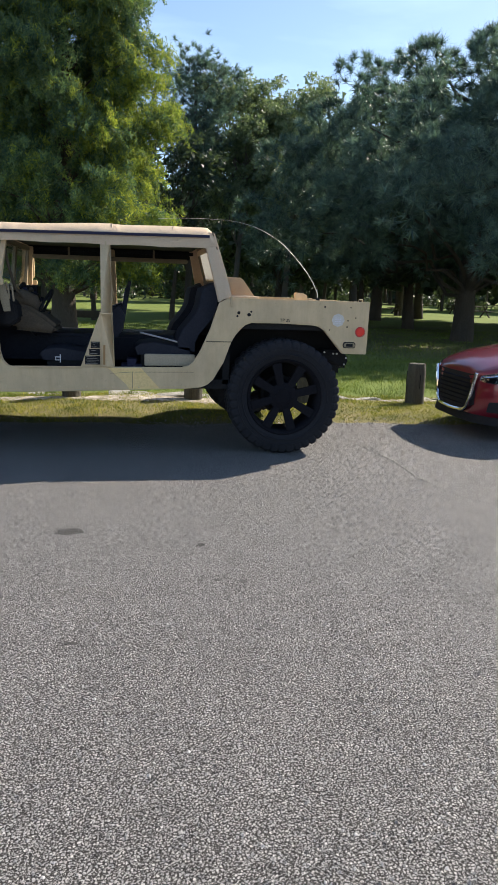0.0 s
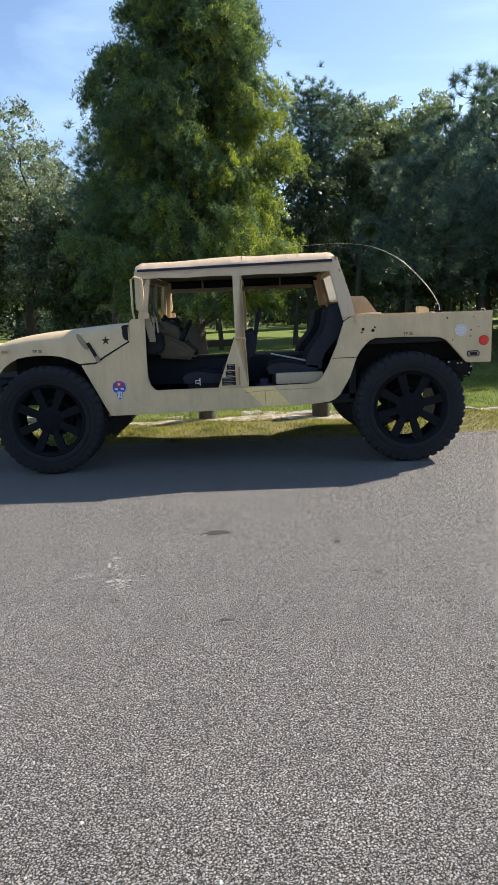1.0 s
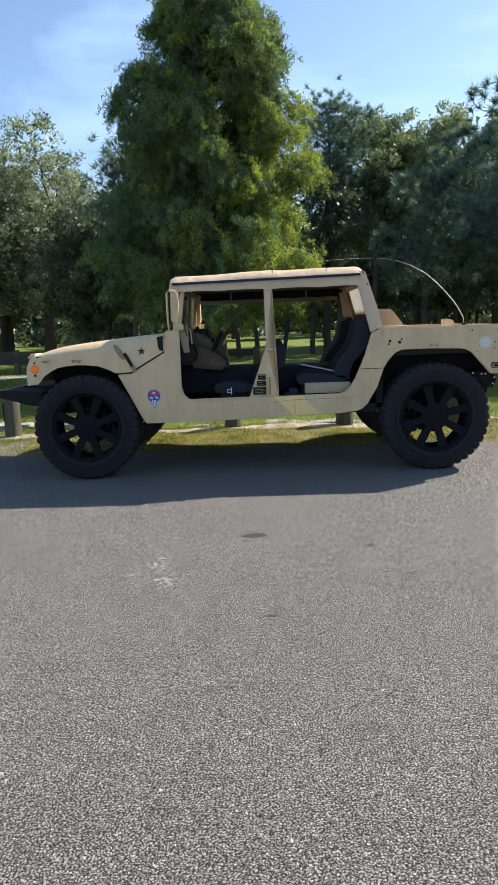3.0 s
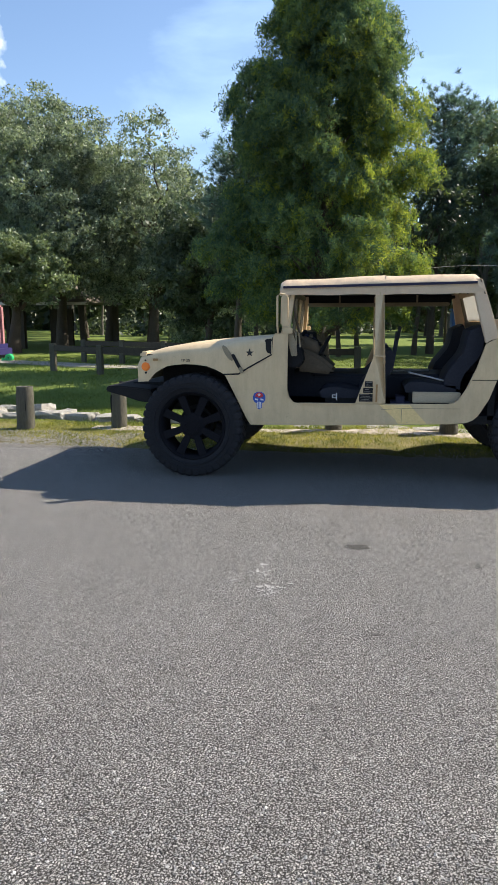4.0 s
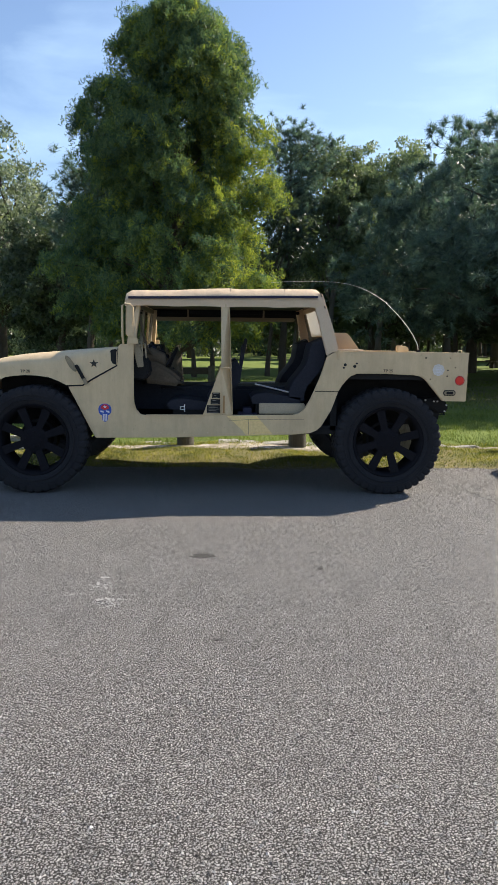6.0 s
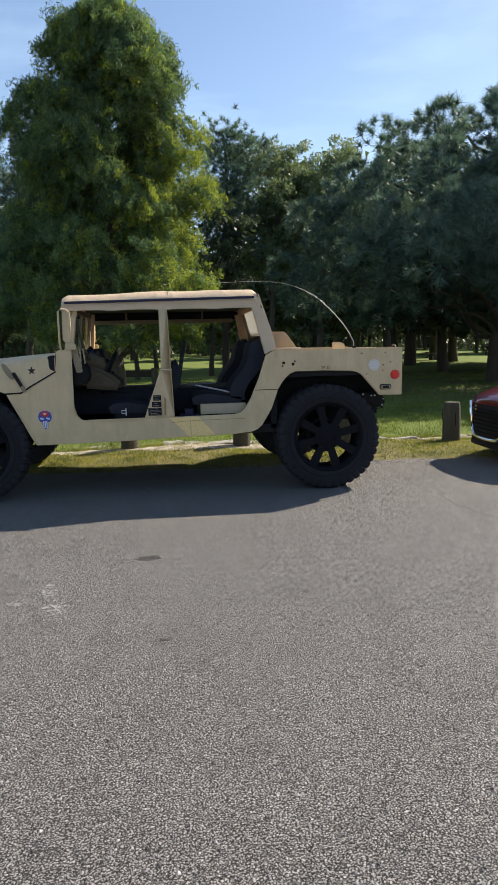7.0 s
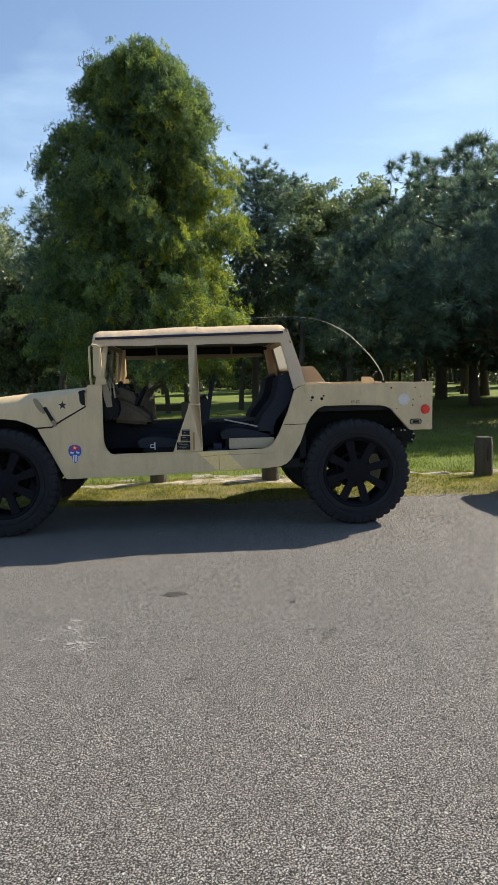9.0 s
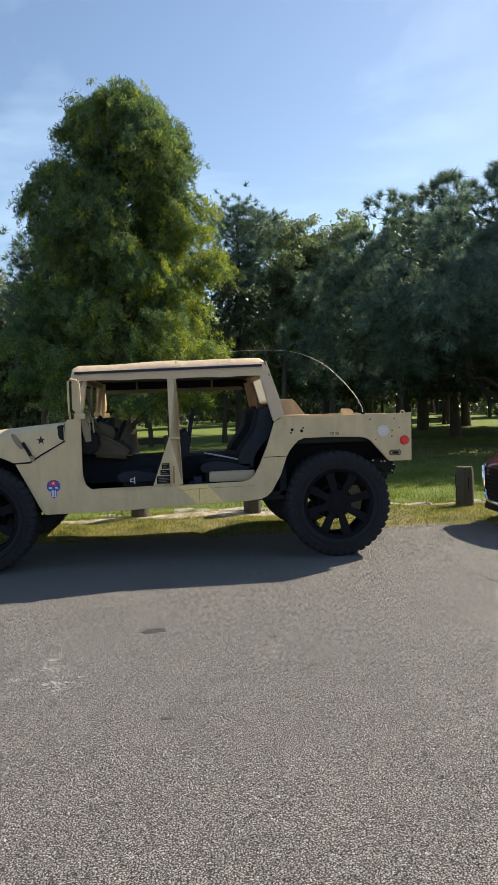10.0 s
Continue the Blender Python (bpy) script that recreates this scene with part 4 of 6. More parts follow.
part("belt_clip", Geo().prism([(1.955, 1.33), (1.985, 1.33), (2.01, 1.46), (1.98, 1.47)], 0.29, 0.35), M_UNDER, truck, bevel=0.006)
part("bar", Geo().tube([(2.08, 0.20, 1.03), (2.30, 0.20, 0.98), (2.50, 0.20, 0.93)], 0.008, 6), M_STEEL, truck, "thin steel bar")
part("bar", Geo().tube([(1.88, 0.55, 1.02), (2.30, 0.55, 1.03)], 0.009, 6), M_STEEL, truck, "thin steel bar")
part("seat_mark", Geo().add([(x, 0.155, z) for x, z in ((1.372, 0.815), (1.386, 0.815), (1.386, 0.775), (1.372, 0.775), (1.40, 0.83), (1.409, 0.83), (1.409, 0.76), (1.40, 0.76), (1.36, 0.812), (1.40, 0.812), (1.40, 0.804), (1.36, 0.804), (1.36, 0.786), (1.40, 0.786), (1.40, 0.778), (1.36, 0.778), (1.36, 0.812), (1.367, 0.812), (1.367, 0.778), (1.36, 0.778))],
                           [(4, 5, 6, 7), (8, 9, 10, 11), (12, 13, 14, 15), (16, 17, 18, 19)]), M_WHITE, truck, "small white mark")
part("floor_bag", Geo().box(1.92, 2.10, 0.12, 0.42, 0.64, 0.80), M_NAVY, truck, "dark blue bag", bevel=0.05)
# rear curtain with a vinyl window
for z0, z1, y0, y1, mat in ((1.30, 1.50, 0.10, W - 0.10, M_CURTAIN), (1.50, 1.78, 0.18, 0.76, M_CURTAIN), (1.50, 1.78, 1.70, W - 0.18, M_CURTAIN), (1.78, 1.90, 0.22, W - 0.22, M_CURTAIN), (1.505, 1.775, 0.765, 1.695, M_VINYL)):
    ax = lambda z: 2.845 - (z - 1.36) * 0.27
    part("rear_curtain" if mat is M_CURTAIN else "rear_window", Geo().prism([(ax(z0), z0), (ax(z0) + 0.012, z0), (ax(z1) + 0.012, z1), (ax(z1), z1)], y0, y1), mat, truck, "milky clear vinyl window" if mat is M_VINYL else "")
part("bulkhead", Geo().box(2.80, 2.86, 0.06, W - 0.06, 0.60, 1.34), M_UNDER, truck)
# cargo bed
part("bed_floor", Geo().box(2.86, 4.06, 0.06, W - 0.06, 1.12, 1.16), M_TAN, truck)
part("tailgate", Geo().box(4.05, 4.10, 0.05, W - 0.05, 0.90, 1.345), M_TAN, truck, bevel=0.006)
part("bed_rail", Geo().box(2.87, 4.10, 0.0, 0.07, 1.340, 1.352), M_TAN, truck, bevel=0.004)
part("bed_rail", Geo().box(2.87, 4.10, W - 0.07, W, 1.340, 1.352), M_TAN, truck, bevel=0.004)
for y in (0.12, W - 0.13):
    part("folded_flap", Geo().prism([(2.845, 1.352), (2.81, 1.528), (2.948, 1.525), (2.978, 1.50), (3.085, 1.354)], y, y + 0.010), M_BACKLIT, truck, "thin sunlit tan canvas flap", bevel=0.003)
part("folded_flap", Geo().prism([(2.815, 1.528), (2.948, 1.525), (2.978, 1.50), (3.085, 1.354), (3.075, 1.354), (2.972, 1.492), (2.944, 1.517), (2.815, 1.519)], 0.13, W - 0.13), M_BACKLIT, truck)
part("flap_hem", Geo().tube([(2.86, 0.06, 1.36), (3.0, 0.05, 1.365), (3.10, 0.06, 1.36)], 0.012, 6), M_CANVAS, truck)
part("pillar_buckle", Geo().box(2.845, 2.868, -0.02, 0.01, 1.285, 1.365), M_TAN, truck, bevel=0.005)
part("bed_fitting", Geo().prism([(3.475, 1.35), (3.475, 1.415), (3.55, 1.41), (3.585, 1.39), (3.585, 1.35)], 0.26, 0.34), M_TAN, truck, bevel=0.006)
part("bed_hook", Geo().tube([(3.995, 0.03, 1.35), (4.0, 0.03, 1.372), (4.03, 0.03, 1.372), (4.035, 0.03, 1.35)], 0.005, 6), M_TAN, truck)
part("bumper_stop", Geo().box(4.09, 4.125, 0.10, 0.22, 1.03, 1.14), M_WHITE, truck, bevel=0.01)
ANT = [(3.745, 1.34), (3.738, 1.417), (3.690, 1.51), (3.633, 1.593), (3.55, 1.69), (3.466, 1.774), (3.395, 1.84), (3.318, 1.893), (3.21, 1.95), (3.099, 1.993), (2.99, 2.018), (2.87, 2.032), (2.642, 2.037), (2.40, 2.03), (2.245, 2.017)]
an = part("antenna", Geo().tube([(x, 0.5, z) for x, z in ANT], [0.0034] * 4 + [0.0023] * 5 + [0.0013] * 6, 6), M_STEEL, truck, "long bent whip antenna", smooth=True)
part("antenna_mount", Geo().tube([(3.745, 0.5, 1.16), (3.745, 0.5, 1.37)], 0.02, 10), M_BLACK, an)

# chassis, bumpers, axles
part("chassis", Geo().box(-0.45, 4.0, 0.62, 0.74, 0.60, 0.74).box(-0.45, 4.0, W - 0.74, W - 0.62, 0.60, 0.74).box(0.3, 1.2, 0.8, 1.4, 0.55, 0.9).box(1.2, 3.1, 1.0, 1.16, 0.56, 0.68).box(2.6, 4.0, 0.55, 1.6, 0.66, 1.0), M_UNDER, truck)
part("wheel_well", Geo().box(-0.42, 0.52, 0.46, 0.50, 0.60, 1.19).box(-0.45, 0.60, 0.02, 0.46, 1.185, 1.20), M_UNDER, truck)
part("wheel_well", Geo().box(-0.42, 0.52, W - 0.50, W - 0.46, 0.60, 1.19).box(-0.45, 0.60, W - 0.46, W - 0.02, 1.185, 1.20), M_UNDER, truck)
part("wheel_well", Geo().box(2.74, 3.90, 0.46, 0.50, 0.62, 1.12).box(2.74, 3.88, 0.062, 0.46, 1.10, 1.118).box(2.90, 3.74, 0.051, 0.059, 1.09, 1.165), M_UNDER, truck)
part("wheel_well", Geo().box(2.74, 3.90, W - 0.50, W - 0.46, 0.62, 1.12).box(2.74, 3.88, W - 0.46, W - 0.05, 1.10, 1.118), M_UNDER, truck)
fb = part("front_bumper", Geo().prism([(-0.95, 0.815), (-0.935, 0.868), (-0.80, 0.872), (-0.60, 0.855), (-0.46, 0.835), (-0.46, 0.70), (-0.60, 0.715), (-0.76, 0.765)], 0.16, W - 0.16), M_UNDER, truck, "dark steel front bumper", bevel=0.012)
for y in (0.55, W - 0.66):
    part("bracket", Geo().box(-0.78, -0.40, y, y + 0.11, 0.74, 0.88), M_UNDER, fb)
part("shackle", Geo().tube([(-0.89, 0.60, 0.86), (-0.95, 0.60, 0.87), (-0.97, 0.60, 0.81), (-0.90, 0.60, 0.79)], 0.014, 8), M_UNDER, fb)
rb = part("rear_bumper", Geo().box(3.93, 4.03, 0.62, W - 0.62, 0.72, 0.86), M_UNDER, truck, "dark rear bumper", bevel=0.015)
part("bracket", Geo().prism([(3.72, 0.83), (3.76, 0.905), (3.90, 0.90), (3.99, 0.86), (4.00, 0.78), (3.93, 0.74), (3.86, 0.79)], 0.24, 0.60), M_UNDER, rb, bevel=0.015)
for x, z in ((3.765, 0.885), (3.85, 0.872), (3.885, 0.872), (3.975, 0.835), (3.96, 0.775)):
    part("bolt", Geo().tube([(x, 0.24, z), (x, 0.225, z)], 0.009, 6), M_STEEL, rb)
part("shackle", Geo().tube([(4.02, 0.66, 0.82), (4.08, 0.66, 0.82), (4.09, 0.66, 0.70), (4.03, 0.66, 0.70)], 0.012, 8), M_UNDER, rb)
for x in (0.005, 3.31):
    part("axle", Geo().tube([(x, 0.10, 0.51), (x, W - 0.10, 0.51)], 0.05, 10).box(x - 0.14, x + 0.14, 0.90, 1.26, 0.48, 0.75), M_UNDER, truck)
    for y in (0.34, W - 0.34):
        part("suspension_arm", Geo().tube([(x - 0.16, y + (0.3 if y < 1 else -0.3), 0.62), (x, y, 0.44), (x + 0.16, y + (0.3 if y < 1 else -0.3), 0.62)], 0.03, 8).tube([(x + 0.05, y, 0.50), (x + 0.08, y + (0.12 if y < 1 else -0.12), 1.0)], 0.045, 10), M_UNDER, truck)


# wheels: tyre with shoulder lugs, split-spoke rim
def build_wheel():
    hub = new("wheel")
    hub.parent = truck
    R = 0.505
    # one continuous casing whose shoulders rise and fall into lugs
    nseg, vs = 160, []
    prof = [(-0.150, 0.335, 0, 0), (-0.168, 0.36, 0, 0), (-0.178, 0.41, 0, 0), (-0.174, 0.450, 0.004, 0), (-0.166, 0.476, 0.010, 0), (-0.145, 0.488, 0.016, 0), (-0.085, 0.490, 0.016, 0), (-0.080, 0.490, 0.014, 1), (-0.01, 0.490, 0.014, 1), (0.01, 0.490, 0.014, 2), (0.080, 0.490, 0.014, 2), (0.085, 0.490, 0.016, 0),
            (0.145, 0.488, 0.016, 0), (0.166, 0.476, 0.010, 0), (0.174, 0.450, 0.004, 0), (0.178, 0.41, 0, 0), (0.168, 0.36, 0, 0), (0.150, 0.335, 0, 0), (0.10, 0.32, 0, 0), (-0.10, 0.32, 0, 0)]
    for y, r, lift, shift in prof:
        for k in range(nseg):
            up = 1 if (k + (0, 1, 3)[shift]) % 4 < 3 else 0
            q = r + lift * up
            a = 2 * math.pi * k / nseg
            vs.append((q * math.cos(a), y * (1 + 0.03 * up * (lift > 0)), q * math.sin(a)))
    m = len(prof)
    g = Geo().add(vs, [(i * nseg + k, ((i + 1) % m) * nseg + k, ((i + 1) % m) * nseg + (k + 1) % nseg, i * nseg + (k + 1) % nseg) for i in range(m) for k in range(nseg)])
    tyre = part("tyre", g, M_RUBBER, hub, "chunky black off-road tyre")
    for r in (0.375, 0.418):
        part("sidewall_rib", Geo().lathe([(-0.172, r), (-0.184, r + 0.004), (-0.184, r + 0.010), (-0.172, r + 0.014)], 64), M_RUBBER, tyre)
    rim = part("rim", Geo().lathe([(-0.152, 0.338), (-0.160, 0.330), (-0.150, 0.318), (-0.120, 0.300), (0.12, 0.292), (0.150, 0.318), (0.150, 0.338), (0.10, 0.312), (-0.10, 0.312)], 56), M_RIM, hub, "black alloy rim", smooth=True)
    for k in range(8):
        m = Matrix.Rotation(-2 * math.pi * k / 8, 4, "Y")
        vs = [m @ Vector(p) for p in [(0.07, -0.118, -0.030), (0.07, -0.118, 0.030), (0.306, -0.140, 0.044), (0.306, -0.140, -0.044), (0.07, -0.05, -0.028), (0.07, -0.05, 0.028), (0.306, -0.085, 0.032), (0.306, -0.085, -0.032)]]
        g = Geo().add(vs, [(0, 1, 2, 3), (7, 6, 5, 4), (0, 4, 5, 1), (1, 5, 6, 2), (2, 6, 7, 3), (3, 7, 4, 0)])
        part("spoke", g, M_RIM, rim, bevel=0.005)
    part("brake_disc", Geo().lathe([(0.06, 0.001), (0.06, 0.175), (0.16, 0.185), (0.16, 0.001)], 32, False), M_UNDER, rim)
    part("hub_cap", Geo().lathe([(-0.128, 0.001), (-0.132, 0.05), (-0.125, 0.10), (-0.112, 0.128), (-0.05, 0.135), (0.06, 0.145), (0.06, 0.001)], 32, False), M_RIM, rim, smooth=True)
    for k in range(8):
        a = 2 * math.pi * (k + 0.5) / 8
        part("lug_nut", Geo().tube([(0.07 * math.cos(a), -0.125, 0.07 * math.sin(a)), (0.07 * math.cos(a), -0.142, 0.07 * math.sin(a))], 0.010, 6), M_RIM, rim)
    return hub


first_wheel = build_wheel()
first_wheel.matrix_basis = pose(0.005, 0.10, 0.505, 0, 0, 0) @ Matrix.Rotation(radians(-20), 4, "Y")
for x, y, a, turn in ((3.342, 0.09, 15, 0), (0.005, W - 0.10, 33, 180), (3.31, W - 0.10, 5, 180)):
    copy_thing(first_wheel, pose(x, y, 0.505, 0, 0, turn) @ Matrix.Rotation(radians(-a), 4, "Y"))


# ---- trees ----
def leaves(name, centers, length, width, material, rng, droop=0.0, spread=1.0):
    """Many small diamond leaves, one at each centre, in one mesh."""
    c = np.asarray(centers)
    n = len(c)
    a = rng.normal(size=(n, 3))
    a[:, 2] = a[:, 2] * spread - droop
    a /= np.linalg.norm(a, axis=1, keepdims=True)
    b = np.cross(a, rng.normal(size=(n, 3)))
    b /= np.linalg.norm(b, axis=1, keepdims=True) + 1e-9
    s = (0.6 + 0.8 * rng.random((n, 1)))
    L, Wd = a * length * s / 2, b * width * s / 2
    v = np.stack([c - L - Wd, c - L + Wd, c + L], 1).reshape(-1, 3)
    return quick_mesh(name, v, np.arange(3 * n).reshape(-1, 3), material)


def needles(name, tips, ways, material, rng, per=44, length=0.36, width=0.0085, spray=0.45):
    """Bottle-brush tufts of long needles round twig ends."""
    t, w = np.repeat(np.asarray(tips), per, 0), np.repeat(np.asarray(ways), per, 0)
    n = len(t)
    d = w * spray + rng.normal(size=(n, 3)) * (0.97 - 0.5 * spray)
    d /= np.linalg.norm(d, axis=1, keepdims=True)
    base = t - w * rng.random((n, 1)) * 0.10
    side = np.cross(d, rng.normal(size=(n, 3)))
    side *= width / (np.linalg.norm(side, axis=1, keepdims=True) + 1e-9)
    ln = length * (0.6 + 0.5 * rng.random((n, 1)))
    end = base + d * ln
    end[:, 2] -= 0.06 * ln[:, 0]
    v = np.stack([base - side, base + side, end], 1).reshape(-1, 3)
    return quick_mesh(name, v, np.arange(3 * n).reshape(-1, 3), material)


def limb(g, a, b, r0, r1, rng, sag=0.0, n=5, sides=6):
    """A bent tapered limb; gives its points."""
    a, b = np.asarray(a, float), np.asarray(b, float)
    pts = []
    for i in range(n + 1):
        t = i / n
        p = a + (b - a) * t
        if 0 < i < n:
            p = p + rng.normal(size=3) * np.linalg.norm(b - a) * 0.035
        p[2] += sag * math.sin(math.pi * t)
        pts.append(p)
    g.tube(pts, [r0 + (r1 - r0) * i / n for i in range(n + 1)], sides)
    return np.array(pts)


def trunk(g, h, r, rng, bend=0.15, sides=12, flare=1.5):
    pts = [np.array([bend * math.sin(2.1 * t + 0.3) * t, bend * 0.6 * math.sin(3.0 * t) * t, h * t - 0.15 * (t == 0)]) for t in np.linspace(0, 1, 10)]
    rad = [r * (flare if i == 0 else (1.12 if i == 1 else 1)) * (1 - 0.62 * i / 9) for i in range(10)]
    g.tube(pts, rad, sides)
    return lambda z: pts[min(9, max(0, int(z / h * 9)))] * np.array([1, 1, 0]) + np.array([0, 0, z])


def make_tree(name, label, at, wood, geo, crown_mesh, category="tree", group="", turn=0):
    ob = thing(name, label, category, group, at=at, turn=turn)
    part("trunk", geo, wood, ob, smooth=True)
    cr = new("crown", crown_mesh)
    cr.parent = ob
    return ob


def cypress(at):
    """A broad bald cypress: rising boughs that carry tiers of hanging, feathery sprays."""
    rng = np.random.default_rng(11)
    g = Geo()
    axis = trunk(g, 8.3, 0.255, rng, 0.12, 14, 1.5)
    zs = [1.5, 2.4, 3.4, 4.4, 5.6, 6.6, 7.4, 8.0, 8.5, 8.8]
    rr = [2.15, 2.38, 2.38, 2.20, 1.92, 1.74, 1.48, 1.15, 0.80, 0.40]
    lean = lambda z: float(np.interp(z, [2.0, 5.0, 8.8], [-0.22, -0.05, 0.28]))
    green, yellow = [], []
    total = 150
    for k in range(total):
        # more boughs where the crown is wide
        u = (k + 0.5) / total
        z = min(8.75, 1.7 + 7.05 * (1.18 * u - 0.18 * u * u))
        ang = k * 2.39996 + rng.normal() * 0.3
        reach = np.interp(z, zs, rr) * rng.uniform(0.72, 1.18) * (0.55 if k % 5 == 4 else 1.0)
        out = np.array([math.cos(ang), math.sin(ang), 0.0])
        side = np.array([-math.sin(ang), math.cos(ang), 0.0])
        z0 = min(8.0, max(1.1, z - 0.45 * reach))
        tip = axis(z0) + out * reach + np.array([lean(z), 0, 0])
        tip[2] = z
        pts = limb(g, axis(z0), tip, 0.042 * (1 - z / 13), 0.008, rng, 0.10 * reach, 5, 5)
        # hanging sprays along the outer part of the bough, thickest near its tip
        for h in range(70):
            q = 0.36 + 0.69 * rng.random() ** 0.6
            p = np.array([np.interp(q, np.linspace(0, 1, len(pts)), pts[:, m]) for m in range(3)])
            p = p + out * max(0.0, q - 1) * reach + side * rng.normal() * (0.09 + 0.17 * q) + np.array([0, 0, 0.12 * rng.normal()])
            d = rng.normal(size=3)
            way = d / np.linalg.norm(d) * np.array([0.8, 0.8, 0.3]) + out * 0.45 + np.array([0, 0, 0.22])
            way /= np.linalg.norm(way)
            ln = 0.20 + 0.30 * rng.random() ** 1.5
            cnt = 56
            t = rng.random((cnt, 1)) ** 0.8
            off = way * ln * t + rng.normal(size=(cnt, 3)) * (0.055 - 0.028 * t)
            off[:, 2] -= 0.85 * ln * t[:, 0] ** 2
            # low sunward sprays go yellow more often: real yellowing plus sunlight as colour
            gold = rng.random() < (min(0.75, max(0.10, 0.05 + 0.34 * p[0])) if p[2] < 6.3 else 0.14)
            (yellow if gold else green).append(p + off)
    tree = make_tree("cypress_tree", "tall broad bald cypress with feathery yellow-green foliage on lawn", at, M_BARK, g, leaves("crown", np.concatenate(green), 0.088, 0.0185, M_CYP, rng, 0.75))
    turned = new("yellowed_sunlit_crown", leaves("yellowed_sunlit_crown", np.concatenate(yellow), 0.088, 0.0185, M_CYPGOLD, rng, 0.75))
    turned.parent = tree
    tagged(turned, "sprays turning yellow-green, lightened for the sun on their side")
    return tree


def dome_pine(at, h, reach, low, seed, label, r=0.3, dense=190):
    """A wide pine whose crown is a low dome of rounded boughs thick with brushy tufts."""
    rng = np.random.default_rng(seed)
    g = Geo()
    axis = trunk(g, h * 0.9, r, rng, 0.3, 12, 1.3)
    mid = 0.38 * h
    tips, ways, core, cways = [], [], [], []
    total = dense
    for k in range(total):
        up = -0.22 + 1.2 * (k + 0.5) / total
        up = min(0.995, up)
        a = k * 2.39996 + rng.normal() * 0.2
        q = (0.78 + 0.20 * rng.random()) if k % 4 else 0.60
        flat = math.sqrt(1 - min(1, up * up))
        c = axis(mid) + np.array([math.cos(a) * flat * reach * q, math.sin(a) * flat * reach * q, 0])
        c[2] = max(low + 0.5, mid + up * (h - mid) * q * (1.0 if up > 0 else 1.0))
        z0 = max(low * 0.9, min(h * 0.8, c[2] - 0.30 * reach * flat))
        if k % 6 == 0:
            limb(g, axis(z0), c * np.array([0.8, 0.8, 1.0]), 0.07, 0.02, rng, 0.2, 6, 6)
        lr = 0.70 + 0.45 * rng.random()
        out = (c - np.array([0, 0, mid * 0.6]))
        out /= np.linalg.norm(out)
        for j in range(26):
            u = rng.normal(size=3) + out * 0.9 + np.array([0, 0, 0.35])
            u /= np.linalg.norm(u)
            tips.append(c + u * lr * (0.70 + 0.22 * rng.random()) * np.array([1, 1, 0.78]))
            w = u * 0.7 + np.array([0, 0, 0.5])
            ways.append(w / np.linalg.norm(w))
        for j in range(9):
            u = rng.normal(size=3)
            core.append(c - out * 0.35 * lr + u * lr * 0.25)
            cways.append(u / np.linalg.norm(u))
    outer = needles("crown", tips, ways, M_PINE, rng, 52, 0.31, 0.0092, 0.66)
    tree = make_tree("pine_tree", label, at, M_BARK, g, outer)
    inner = new("inner_crown", needles("inner_crown", core, cways, M_PINE, rng, 32, 0.36, 0.019))
    inner.parent = tree
    return tree


def pine(at, h, crown, n_limbs, seed, label, r=0.28, low=0.25, tufts=34, sparse=1.0, per=40, group="", south=0.0):
    """A long-needled pine; crown gives the reach at fractions of the height."""
    rng = np.random.default_rng(seed)
    g = Geo()
    axis = trunk(g, h * 0.93, r, rng, 0.35, 12, 1.18)
    fz, fr = zip(*crown)
    tips, ways = [], []
    for k in range(n_limbs):
        t = low + (1 - low) * (k + 0.5) / n_limbs
        ang = k * 2.39996 + rng.normal() * 0.3
        reach = np.interp(t, fz, fr) * (0.70 + 0.4 * rng.random()) * (1 + south * max(0.0, -math.sin(ang)))
        z0 = max(h * low * 0.8, min(h * 0.9, h * t - 0.35 * reach))
        tip = axis(z0) + np.array([math.cos(ang) * reach, math.sin(ang) * reach, 0])
        tip[2] = h * t
        pts = limb(g, axis(z0), tip, 0.09 * (1.1 - t), 0.015, rng, -0.04 * reach, 5, 5)
        for j in range(int(tufts * sparse * (0.4 + reach / 4))):
            q = 0.35 + 0.70 * math.sqrt(rng.random())
            p = np.array([np.interp(q, np.linspace(0, 1, len(pts)), pts[:, c]) for c in range(3)])
            off = rng.normal(size=3) * np.array([0.48, 0.48, 0.26]) * (0.5 + 0.5 * q) * (0.8 + 0.10 * reach)
            w = off / (np.linalg.norm(off) + 1e-6) * 0.6 + np.array([math.cos(ang) * 0.35, math.sin(ang) * 0.35, 0.45])
            tips.append(p + off)
            ways.append(w / np.linalg.norm(w))
    return make_tree("pine_tree", label, at, M_BARK, g, needles("crown", tips, ways, M_PINE, rng, per, 0.28, 0.0085, 0.75), group=group)


